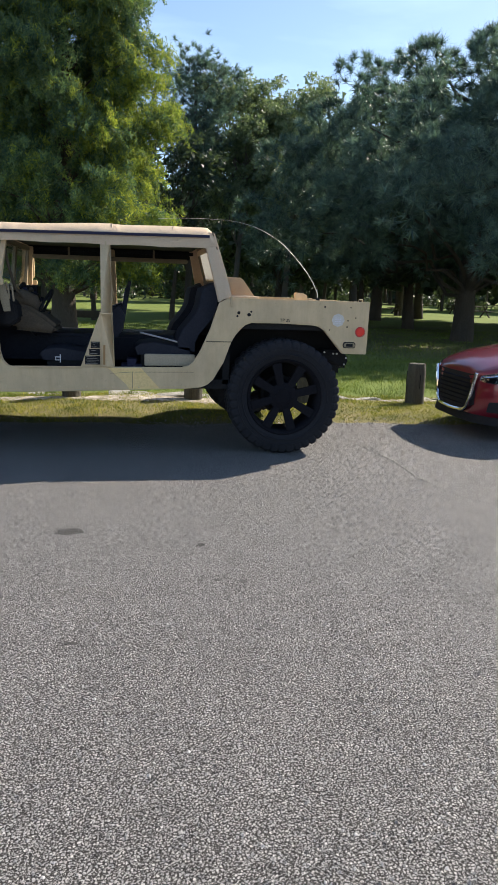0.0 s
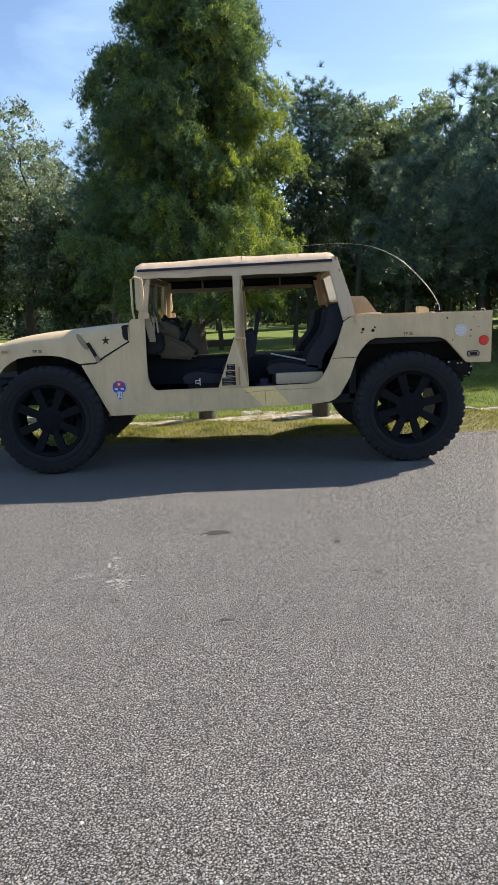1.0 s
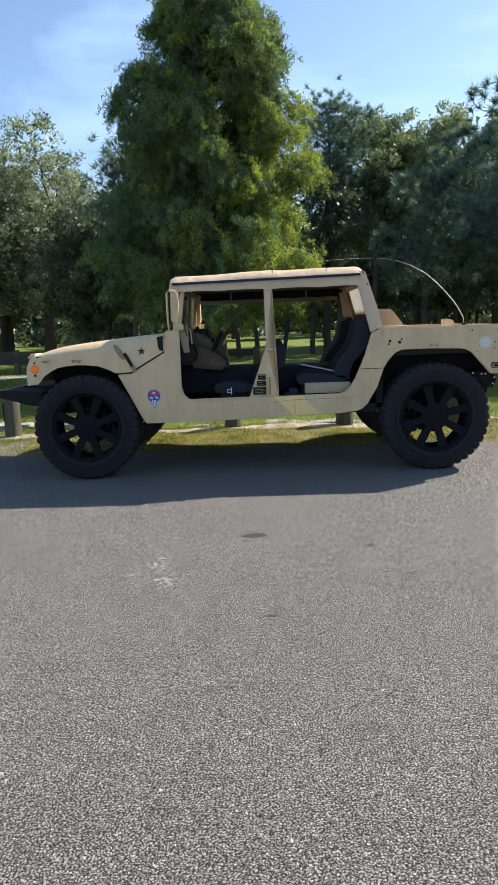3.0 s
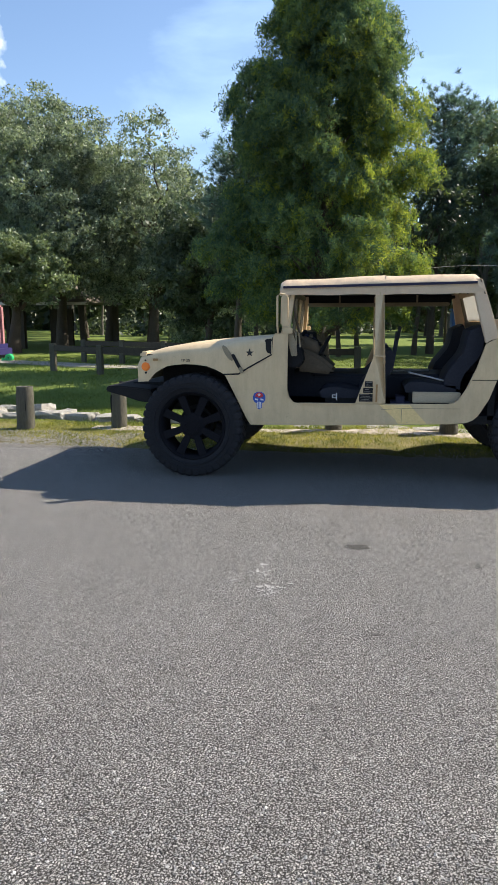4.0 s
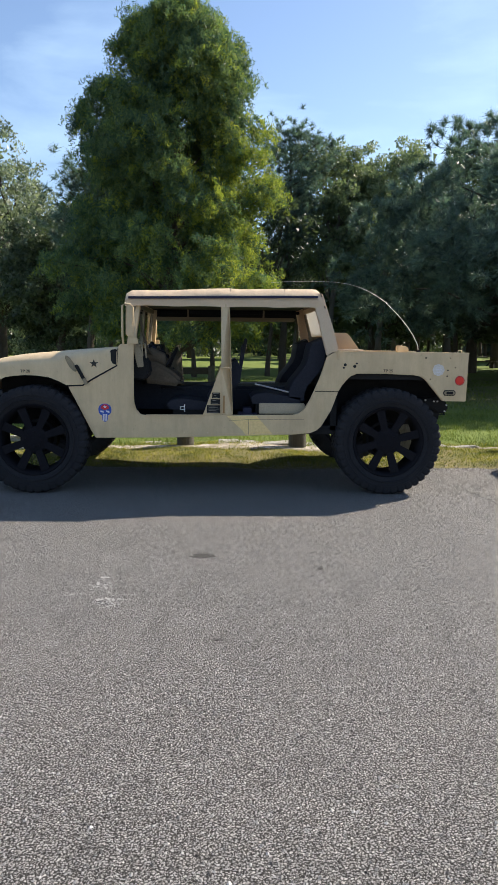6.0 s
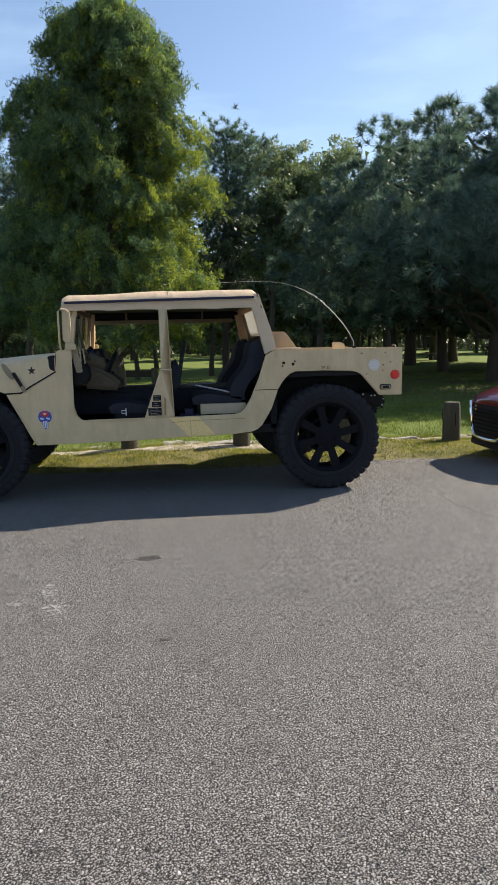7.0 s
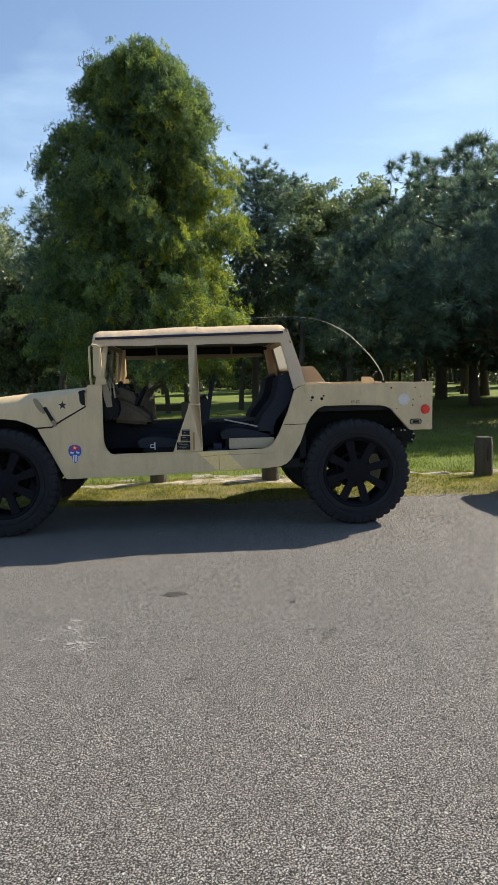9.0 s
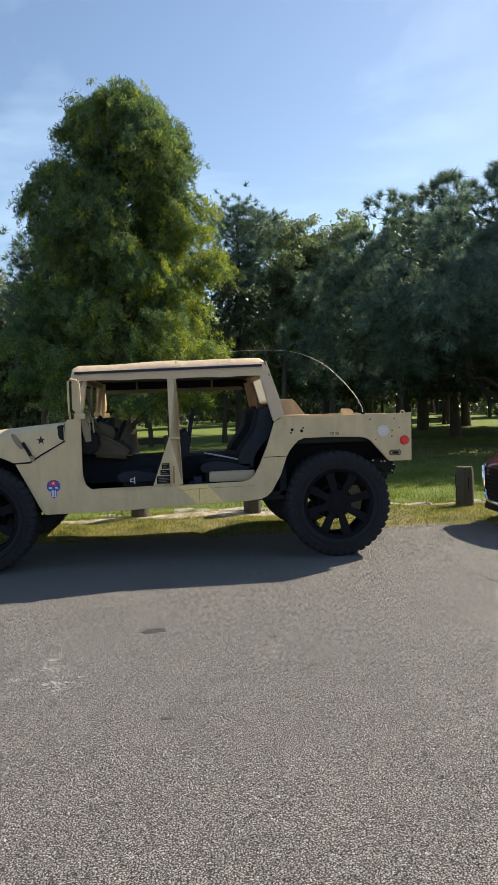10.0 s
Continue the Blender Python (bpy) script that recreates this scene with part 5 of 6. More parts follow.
def broadleaf(at, h, reach, seed, label, leaf=0.11, clumps=420, per=90, low=0.22, wood=None, mat=None, r=0.3, name="oak_tree", group="", squash=1.0, category="tree"):
    """A round-headed tree: forked limbs into rounded masses of leaf clumps."""
    rng = np.random.default_rng(seed)
    g = Geo()
    axis = trunk(g, h * 0.6, r, rng, 0.4, 12, 1.28)
    cs, core = [], []
    mid = h * (1 + low) / 2
    lobes = []
    for k in range(19):
        a, e = k * 2.39996 + seed, math.asin(max(-0.95, min(1, -0.92 + 1.9 * (k + 0.5) / 19)))
        q = 0.64 + 0.13 * rng.normal()
        c = np.array([math.cos(a) * math.cos(e) * reach * q, math.sin(a) * math.cos(e) * reach * q, mid + math.sin(e) * (h - mid) * q])
        lobes.append((c, (0.30 + 0.20 * rng.random()) * reach))
        z0 = max(h * 0.16, min(h * 0.5, c[2] * 0.6))
        limb(g, axis(z0), c, 0.42 * r * (1.1 - z0 / h), 0.08 * r, rng, 0.10 * reach, 7, 6)
        n_in = int(per * clumps / 190)
        off = rng.normal(size=(n_in, 3))
        off *= (rng.random((n_in, 1)) ** 0.5) / np.linalg.norm(off, axis=1, keepdims=True)
        core.append(c + off * lobes[-1][1] * 0.62)
    for k in range(clumps):
        c, lr = lobes[k % 19]
        u = rng.normal(size=3)
        u[2] += 0.15
        u /= np.linalg.norm(u)
        p = c + u * lr * (0.66 + 0.36 * rng.random()) * np.array([1, 1, 0.85 * squash])
        cnt = int(per * (0.6 + 0.8 * rng.random()))
        size = 0.18 + 0.030 * reach
        off = rng.normal(size=(cnt, 3))
        off *= (rng.random((cnt, 1)) ** 0.45) / np.linalg.norm(off, axis=1, keepdims=True)
        cs.append(p + off * np.array([size, size, size * 0.7]) * 1.5)
    tree = make_tree(name, label, at, wood or M_BARK, g, leaves("crown", np.concatenate(cs), leaf, leaf * 0.55, mat or M_OAK, rng, 0.15), category, group)
    inner = new("inner_crown", leaves("inner_crown", np.concatenate(core), leaf * 1.6, leaf * 1.1, mat or M_OAK, rng, 0.15))
    inner.parent = tree
    return tree


cypress((0.52, 10.2, 0.0))
dome_pine((12.4, 15.2, 0.0), 8.7, 6.9, 1.6, 21, "wide dark long-needled pine with low spreading boughs", 0.30)
dome_pine((15.6, 13.9, 0.0), 9.9, 5.4, 2.1, 22, "tall dark long-needled pine beside a wider one", 0.32, 130)
pine((4.45, 26.0, 0.0), 11.0, [(0.5, 0.4), (0.70, 0.8), (0.80, 1.5), (0.93, 1.6), (1.0, 1.0)], 40, 23, "slim pine with an open tufted top", 0.16, 0.55, 40, 1.0, 56)
pine((-2.5, 16.0, 0.0), 6.9, [(0.60, 0.7), (0.78, 1.25), (0.93, 1.05), (1.0, 0.5)], 34, 24, "small pine behind the cypress", 0.13, 0.62, 30)
for x, y, h, sd in ((20.2, 41.0, 11.5, 25), (15.0, 31.0, 10.0, 26)):
    pine((x, y, 0.0), h, [(0.3, 3.4), (0.5, 4.2), (0.75, 3.0), (1.0, 0.8)], 50, sd, "dark long-needled pine further back on the lawn", 0.30, 0.3, 18, 0.9, 44)
broadleaf((6.9, 28.5, 0.0), 11.9, 2.6, 31, "slender broadleaf tree with loose grey-green leaves", 0.14, 300, 90, 0.3, M_PALEBARK, M_BROAD, 0.17, "broadleaf_tree")
broadleaf((9.7, 30.0, 0.0), 12.0, 3.0, 32, "broadleaf tree with loose grey-green leaves", 0.14, 320, 90, 0.3, M_PALEBARK, M_BROAD, 0.18, "broadleaf_tree")
# added tree, mostly hidden by the cypress, that throws shade on the left lawn
broadleaf((0.0, 15.7, 0.0), 8.0, 2.6, 33, "leafy tree added behind the cypress to shade the lawn", 0.14, 420, 80, 0.25, M_BARK, M_FARLEAF, 0.14, "broadleaf_tree")
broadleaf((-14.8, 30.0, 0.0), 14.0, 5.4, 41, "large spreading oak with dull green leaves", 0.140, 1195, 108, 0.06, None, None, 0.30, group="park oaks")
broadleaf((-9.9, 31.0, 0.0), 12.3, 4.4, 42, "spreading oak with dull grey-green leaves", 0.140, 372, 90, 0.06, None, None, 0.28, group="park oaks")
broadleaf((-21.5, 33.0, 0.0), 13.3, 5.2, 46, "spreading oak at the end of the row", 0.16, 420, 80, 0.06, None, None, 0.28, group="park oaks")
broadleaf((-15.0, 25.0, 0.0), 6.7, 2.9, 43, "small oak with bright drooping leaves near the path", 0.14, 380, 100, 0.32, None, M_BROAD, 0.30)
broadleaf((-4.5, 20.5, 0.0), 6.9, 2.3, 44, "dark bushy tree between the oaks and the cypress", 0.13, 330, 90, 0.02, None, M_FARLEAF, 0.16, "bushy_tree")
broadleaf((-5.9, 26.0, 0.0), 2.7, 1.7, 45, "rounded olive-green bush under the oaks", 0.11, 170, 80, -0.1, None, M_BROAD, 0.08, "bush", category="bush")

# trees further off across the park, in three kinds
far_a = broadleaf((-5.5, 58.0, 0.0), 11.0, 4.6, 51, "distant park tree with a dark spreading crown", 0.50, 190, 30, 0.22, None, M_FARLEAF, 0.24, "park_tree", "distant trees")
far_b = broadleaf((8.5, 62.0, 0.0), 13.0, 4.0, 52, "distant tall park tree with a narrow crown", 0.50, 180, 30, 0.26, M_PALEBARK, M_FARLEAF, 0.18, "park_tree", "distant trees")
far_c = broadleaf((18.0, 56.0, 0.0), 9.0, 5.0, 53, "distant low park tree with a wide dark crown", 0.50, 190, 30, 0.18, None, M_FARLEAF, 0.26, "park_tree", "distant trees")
rt = random.Random(77)
protos = (far_a, far_b, far_c)
for row, (y, step) in enumerate(((50, 9.5), (66, 7.5), (84, 7.0), (104, 7.0))):
    x = -0.75 * y - 6
    while x < 0.80 * y + 8:
        px, py, s = x + rt.uniform(-2.5, 2.5), y + rt.uniform(-6, 6), rt.uniform(0.85, 1.25)
        if not (row == 0 and -6 < px < 9):
            copy_thing(protos[rt.randrange(3)], pose(px, py, 0, 0, 0, rt.uniform(0, 360)) @ Matrix.Diagonal((s, s, s, 1)))
        x += step * rt.uniform(0.8, 1.2)


rng_w = np.random.default_rng(9)
nw = 26000
wx, wy = rng_w.uniform(-125, 135, nw), rng_w.uniform(112, 140, nw)
wtop = 8.5 + 2.2 * np.sin(wx * 0.11) + 1.6 * np.sin(wx * 0.31 + 2) + 1.0 * np.sin(wx * 0.83)
wz = wtop * rng_w.random(nw) ** 0.8
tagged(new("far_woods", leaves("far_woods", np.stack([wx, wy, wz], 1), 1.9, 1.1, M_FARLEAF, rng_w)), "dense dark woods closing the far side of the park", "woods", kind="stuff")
ns = 9000
sx = rng_w.uniform(-80, 85, ns)
sx = np.round(sx / 7) * 7 + rng_w.normal(size=ns) * 1.3
sy = 74 + 14 * np.sin(np.round(sx / 7) * 2.3) + rng_w.normal(size=ns) * 1.0
sz = np.abs(rng_w.normal(size=ns)) * 0.9 + 0.1
tagged(new("far_shrubs", leaves("far_shrubs", np.stack([sx, sy, sz], 1), 0.5, 0.3, M_FARLEAF, rng_w)), "rounded dark shrubs scattered far off under trees", "shrubs", kind="stuff")


# slim trees standing on the lawn, seen through the cab and past the bed
def slim_tree(x, y, r, h, seed, wood, mat, reach=2.2):
    return broadleaf((x, y, 0.0), h, reach, seed, "slim park tree standing on the sunny lawn", 0.16, 120, 46, 0.42, wood, mat, r, "slim_tree", "lawn trees")


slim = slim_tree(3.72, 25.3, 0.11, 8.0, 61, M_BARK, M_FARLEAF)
# the copies on the right are added behind the pines to shade the lawn
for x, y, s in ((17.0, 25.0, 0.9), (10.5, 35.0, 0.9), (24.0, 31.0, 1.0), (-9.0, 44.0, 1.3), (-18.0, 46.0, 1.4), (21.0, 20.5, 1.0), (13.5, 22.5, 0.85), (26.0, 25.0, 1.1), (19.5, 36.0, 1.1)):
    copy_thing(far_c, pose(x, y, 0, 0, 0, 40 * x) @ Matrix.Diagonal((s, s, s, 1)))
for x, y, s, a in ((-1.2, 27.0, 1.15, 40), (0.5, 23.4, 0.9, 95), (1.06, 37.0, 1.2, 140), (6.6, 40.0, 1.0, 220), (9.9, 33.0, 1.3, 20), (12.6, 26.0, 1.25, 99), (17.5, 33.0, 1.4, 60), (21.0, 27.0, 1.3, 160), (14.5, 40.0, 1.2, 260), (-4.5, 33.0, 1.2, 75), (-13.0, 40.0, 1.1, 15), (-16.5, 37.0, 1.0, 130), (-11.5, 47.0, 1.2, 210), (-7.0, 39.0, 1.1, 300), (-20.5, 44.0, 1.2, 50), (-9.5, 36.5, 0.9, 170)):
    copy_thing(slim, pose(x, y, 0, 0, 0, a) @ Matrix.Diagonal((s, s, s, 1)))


# ---- the roadside: bollards, stones, fence, path ----
def bollard(x, y, h, r, seed, tilt=(0, 0)):
    rng = random.Random(seed)
    ob = thing("bollard", "weathered round timber bollard set in the grass verge", "bollard", "bollards along the road", at=(x, y, float(height(x, y))))
    n, rows = 22, 9
    ph = [rng.uniform(0, 6.28) for _ in range(4)]
    g = Geo()
    vs, fs = [], []
    for i in range(rows):
        t = i / (rows - 1)
        rr = r * (1.04 - 0.05 * t) * (0.93 if i == rows - 1 else 1)
        for k in range(n):
            a = 2 * math.pi * k / n
            q = rr * (1 + 0.03 * math.sin(2 * a + ph[0]) + 0.02 * math.sin(5 * a + ph[1] + t) + 0.018 * math.sin(9 * a + ph[2]) + rng.uniform(-0.012, 0.012))
            vs.append((q * math.cos(a) + tilt[0] * t * h, q * math.sin(a) + tilt[1] * t * h, -0.12 + (h + 0.12) * (t if i < rows - 1 else 1.0) - (0.015 if i == rows - 2 else 0) * 0))
    fs = [(i * n + k, i * n + (k + 1) % n, (i + 1) * n + (k + 1) % n, (i + 1) * n + k) for i in range(rows - 1) for k in range(n)] + [tuple(range((rows - 1) * n, rows * n))]
    part("post", g.add(vs, fs), M_POST, ob, smooth=True)
    for k in range(5):
        a = rng.uniform(0, 6.28)
        z0 = rng.uniform(0.1, h * 0.5)
        w = 0.004
        part("split", Geo().box(r * 0.9, r * 1.035, -w, w, z0, z0 + rng.uniform(0.12, h * 0.45), Matrix.Rotation(a, 4, "Z")), M_UNDER, ob)
    return ob


for k, (x, y, h, r, t) in enumerate([(-3.05, 2.50, 0.60, 0.118, (0.02, 0)), (-1.82, 2.92, 0.55, 0.112, (0.0, 0.02)), (-0.32, 2.95, 0.52, 0.11, (0, 0)), (1.26, 3.0, 0.56, 0.115, (-0.02, 0)), (2.79, 2.91, 0.58, 0.118, (0.02, 0)), (4.25, 2.80, 0.55, 0.112, (0, 0)), (5.70, 2.66, 0.53, 0.118, (0.01, 0)), (7.2, 2.6, 0.55, 0.115, (0, 0)), (-4.6, 2.45, 0.56, 0.112, (0, 0))]):
    bollard(x, y, h, r, 100 + k, t)


def rock(sx, sy, sz, seed):
    """A worn block of stone about the origin, resting on z = 0."""
    bm = bmesh.new()
    bmesh.ops.create_cube(bm, size=1.0)
    bmesh.ops.subdivide_edges(bm, edges=bm.edges[:], cuts=2, use_grid_fill=True)
    rng = random.Random(seed)
    for v in bm.verts:
        p = v.co.copy()
        q = p.normalized() * 0.62
        v.co = p.lerp(q, 0.30) + Vector((rng.uniform(-1, 1), rng.uniform(-1, 1), rng.uniform(-1, 1))) * 0.075
        v.co.x, v.co.y, v.co.z = v.co.x * sx, v.co.y * sy, (v.co.z + 0.42) * sz
    me = bpy.data.meshes.new("stone")
    bm.to_mesh(me)
    bm.free()
    me.materials.append(M_STONE)
    return me


edging = thing("stone_edging", "low line of worn pale limestone blocks half sunk in grass", "edging", kind="structure")
rk = random.Random(8)
rocks = [rock(1, 1, 1, 200 + k) for k in range(7)]
x = -6.2
while x < 9.0:
    lng = rk.uniform(0.24, 0.55)
    y = float(np.interp(x, [-6, -3, -1.2, 1, 5, 9], [3.6, 3.5, 3.45, 3.22, 3.05, 3.0])) + rk.uniform(-0.04, 0.04)
    high = float(np.interp(x, [-4, -1.2, -0.6, 9], [0.13, 0.105, 0.05, 0.045])) * rk.uniform(0.6, 1.25)
    ob = new("stone", rocks[rk.randrange(7)])
    ob.parent = edging
    ob.matrix_local = pose(x + lng / 2, y, float(height(x, y)) - 0.03, rk.uniform(-6, 6), rk.uniform(-6, 6), rk.uniform(-14, 14)) @ Matrix.Diagonal((lng, rk.uniform(0.26, 0.36), high, 1))
    x += lng + rk.uniform(0.0, 0.05) + (0.5 if rk.random() < (0.06 if x < -0.8 else 0.45) else 0)
for k in range(16):
    ob = new("stone", rocks[rk.randrange(7)])
    ob.parent = edging
    bx, by = rk.uniform(-5.6, -2.6), rk.uniform(3.8, 4.4)
    ob.matrix_local = pose(bx, by, float(height(bx, by)) - 0.03, rk.uniform(-8, 8), rk.uniform(-8, 8), rk.uniform(0, 180)) @ Matrix.Diagonal((rk.uniform(0.25, 0.5), rk.uniform(0.2, 0.35), rk.uniform(0.12, 0.22), 1))

# bare sandy strip worn along the stones, and a gravel apron at the road's edge
def sand_strip():
    """Bare sand that follows the ground, with ragged edges."""
    rj = random.Random(31)
    rows, verts = 7, []
    xs = np.arange(-2.2, 9.0, 0.07)
    for x in xs:
        lo = 2.66 + 0.10 * math.sin(1.9 * x) + 0.06 * math.sin(5.1 * x + 1) + rj.uniform(-0.06, 0.06)
        hi = 3.05 + 0.05 * math.sin(2.7 * x + 2) + rj.uniform(-0.05, 0.05)
        if x > 3.2:
            lo = hi - 0.16
        for k in range(rows):
            y = lo + (hi - lo) * k / (rows - 1)
            edge = 0.010 if 0 < k < rows - 1 else -0.012
            verts.append((x, y, float(height(x, y)) + edge))
    n = len(xs)
    return quick_mesh("sand_strip", verts, [(i * rows + k, (i + 1) * rows + k, (i + 1) * rows + k + 1, i * rows + k + 1) for i in range(n - 1) for k in range(rows - 1)], M_SAND, True)


tagged(new("sand_strip", sand_strip()), "pale bare sand worn along the stones", "ground", kind="structure")


def pebble_field(name, n, xr, yr, seed, size, label):
    """Loose gravel as small faceted stones, joined."""
    rng = np.random.default_rng(seed)
    c = np.stack([rng.uniform(*xr, n), rng.uniform(*yr, n)], 1)
    dens = (c[:, 1] - yr[0]) / (yr[1] - yr[0])
    c = c[rng.random(n) > np.abs(dens - 0.45) * 1.1]
    n = len(c)
    s = size * (0.4 + rng.random((n, 1, 1)))
    octa = np.array([(1, 0, 0), (0, 1, 0), (-1, 0, 0), (0, -1, 0), (0, 0, 0.8), (0, 0, -0.5)])[None] * s * (0.7 + 0.6 * rng.random((n, 6, 1)))
    z = np.maximum(height(c[:, 0], c[:, 1]), 0.0 * (c[:, 1] < 1.4) - 1 * (c[:, 1] >= 1.4))
    v = octa + np.stack([c[:, 0], c[:, 1], z + 0.004], 1)[:, None]
    tri = np.array([(0, 1, 4), (1, 2, 4), (2, 3, 4), (3, 0, 4), (1, 0, 5), (2, 1, 5), (3, 2, 5), (0, 3, 5)])
    f = (tri[None] + 6 * np.arange(n)[:, None, None]).reshape(-1, 3)
    tagged(new(name, quick_mesh(name, v.reshape(-1, 3), f, M_GRAVEL)), label, "gravel", kind="stuff")


pebble_field("verge_gravel", 9000, (-6.0, -1.3), (1.2, 2.4), 5, 0.013, "loose grey gravel where the road meets the grass")
pebble_field("verge_gravel", 1600, (-1.3, 9.0), (1.15, 1.75), 6, 0.010, "loose grey gravel where the road meets the grass")


def blades(name, n, xr, yr, seed, tall, wide, material, label, keep=None):
    """Grass blades rooted on the lawn, joined."""
    rng = np.random.default_rng(seed)
    x, y = rng.uniform(*xr, n), rng.uniform(*yr, n)
    patch = 0.5 + 0.28 * np.sin(2.1 * x + 1.7 * np.sin(1.3 * y)) + 0.22 * np.sin(5.3 * x - 3.1 * y) + 0.15 * np.sin(11 * x + 9 * y)
    ok = rng.random(n) < np.clip(patch + 0.35, 0.12, 1)
    if keep is not None:
        ok &= keep(x, y, rng)
    x, y = x[ok], y[ok]
    n = len(x)
    z = height(x, y) - 0.005
    a, t = rng.uniform(0, 2 * np.pi, n), rng.uniform(0, 2 * np.pi, n)
    h = tall * (0.35 + 0.9 * rng.random(n) ** 1.5)
    w = wide * (0.6 + 0.6 * rng.random(n))
    lx, ly = np.cos(t) * h * 1.3 * rng.random(n), np.sin(t) * h * 1.3 * rng.random(n)
    p0 = np.stack([x - np.cos(a) * w, y - np.sin(a) * w, z], 1)
    p1 = np.stack([x + np.cos(a) * w, y + np.sin(a) * w, z], 1)
    p2 = np.stack([x + lx, y + ly, z + h], 1)
    v = np.stack([p0, p1, p2], 1).reshape(-1, 3)
    tagged(new(name, quick_mesh(name, v, np.arange(3 * n).reshape(-1, 3), material)), label, "grass", kind="stuff")


edge_keep = lambda x, y, rng: y > 1.42 + 0.12 * np.sin(3 * x) + 0.25 * rng.random(len(x)) ** 2 + np.where(x < -2.2, 0.45, 0.0) + 9.0 * ((y > 2.66 + 0.10 * np.sin(1.9 * x) + 0.06 * np.sin(5.1 * x + 1)) & (y < 3.05) & (x < 3.3) & (np.sin(3.1 * x + 2 * np.sin(4 * y)) + np.sin(7.7 * x + 1.2) > -0.35) & (rng.random(len(x)) < 0.74) & (x > -1.8))
blades("verge_grass", 130000, (-6.5, 9.0), (1.3, 3.3), 1, 0.034, 0.0044, M_DRYBLADE, "short dry yellow-green grass on the verge", edge_keep)
blades("verge_grass", 26000, (-6.5, 9.0), (1.6, 3.5), 2, 0.032, 0.0040, M_BLADE, "short green grass on the verge", edge_keep)
blades("verge_grass", 30000, (-6.5, 9.0), (1.45, 3.3), 12, 0.042, 0.0046, M_CLUMP, "clumps of greener grass on the verge", lambda x, y, rng: (edge_keep(x, y, rng) & (np.sin(4.3 * x + 2 * np.sin(3 * y)) + np.sin(9.7 * x - 5 * y) > 0.45)))
blades("lawn_grass", 120000, (-9.0, 11.0), (3.5, 8.5), 3, 0.07, 0.0045, M_BLADE, "short green lawn grass")
blades("lawn_grass", 90000, (-16.0, 18.0), (8.5, 22.0), 4, 0.08, 0.009, M_BLADE, "short green lawn grass")
blades("edging_grass", 9000, (-5.5, 9.0), (2.95, 3.5), 6, 0.09, 0.0045, M_BLADE, "taller grass along the stones", lambda x, y, rng: np.sin(2.7 * x) + np.sin(7.1 * x) > 0.2)

# concrete path and the rail fences on both sides of it
tagged(part("footpath", Geo().slab([(-40, 24.5), (-12, 17.4), (-7.2, 15.2), (-3, 14.0), (2, 13.6), (2, 14.7), (-3, 15.2), (-7, 16.6), (-12, 19.0), (-40, 26.3)], -0.2, 0.05), M_PATH), "pale concrete footpath crossing the lawn", "path", kind="structure")


def fence(points, label, rails=(0.95, 0.55), tall=1.08):
    ob = thing("rail_fence", label, "fence", "rail fences by the path", at=(points[0][0], points[0][1], 0))
    ox, oy = points[0]
    for k, (x, y) in enumerate(points):
        part("post", Geo().box(x - ox - 0.085, x - ox + 0.085, y - oy - 0.085, y - oy + 0.085, -0.3, tall), M_POST, ob, bevel=0.015)
    for (ax, ay), (bx, by) in zip(points, points[1:]):
        d = Vector((bx - ax, by - ay, 0))
        m = Matrix.Translation((ax - ox, ay - oy, 0)) @ Matrix.Rotation(math.atan2(d.y, d.x), 4, "Z")
        for z in rails:
            part("rail", Geo().box(0.0, d.length, -0.035, 0.035, z - 0.085, z + 0.085, m), M_RAIL, ob, bevel=0.012)
    return ob


fence([(-7.82, 13.77), (-5.81, 12.47), (-3.8, 12.15), (-1.8, 11.95), (0.2, 11.8), (1.45, 11.7)], "dark weathered timber post and rail fence", (0.72,), 0.86)
fence([(-8.66, 18.2), (-6.9, 17.4), (-5.1, 16.5), (-3.2, 15.7), (-1.4, 15.0)], "dark weathered timber fence with two rails", (0.72, 0.42), 0.86)

# ---- the red saloon car ----
car = thing("red_car", "dark red saloon car with a chrome-edged black grille, parked", "car", at=(5.46, 1.0, 0))


def car_section(x, half, bottom, belt, top, shoulder):
    pts = [(0.0, bottom), (half * 0.86, bottom), (half * 0.97, bottom + 0.10), (half, (bottom + belt) / 2), (half * 0.985, belt - 0.06), (half * 0.94, belt), (shoulder, belt + (top - belt) * 0.35), (shoulder * 0.86, top - 0.03), (shoulder * 0.5, top), (0.0, top + 0.012)]
    row = [(x, -y, z) for y, z in pts]
    return row + [(x, y, z) for y, z in pts[-2:0:-1]]


rows = [car_section(*r) for r in [(-0.005, 0.36, 0.26, 0.62, 0.66, 0.30), (0.012, 0.45, 0.22, 0.66, 0.705, 0.40), (0.075, 0.60, 0.19, 0.70, 0.755, 0.52), (0.19, 0.73, 0.18, 0.73, 0.81, 0.62), (0.42, 0.84, 0.18, 0.76, 0.87, 0.70), (0.75, 0.91, 0.19, 0.79, 0.925, 0.76), (1.15, 0.925, 0.20, 0.84, 0.98, 0.78), (1.45, 0.925, 0.20, 0.88, 1.03, 0.78),
                                  (1.9, 0.925, 0.20, 0.90, 1.28, 0.70), (2.35, 0.925, 0.20, 0.91, 1.42, 0.64), (2.9, 0.925, 0.20, 0.92, 1.445, 0.63), (3.5, 0.925, 0.20, 0.93, 1.38, 0.63), (4.1, 0.915, 0.21, 0.95, 1.14, 0.68), (4.5, 0.88, 0.24, 0.95, 1.06, 0.70), (4.82, 0.80, 0.28, 0.93, 1.02, 0.66), (4.9, 0.70, 0.32, 0.88, 0.96, 0.58)]]
g = Geo()
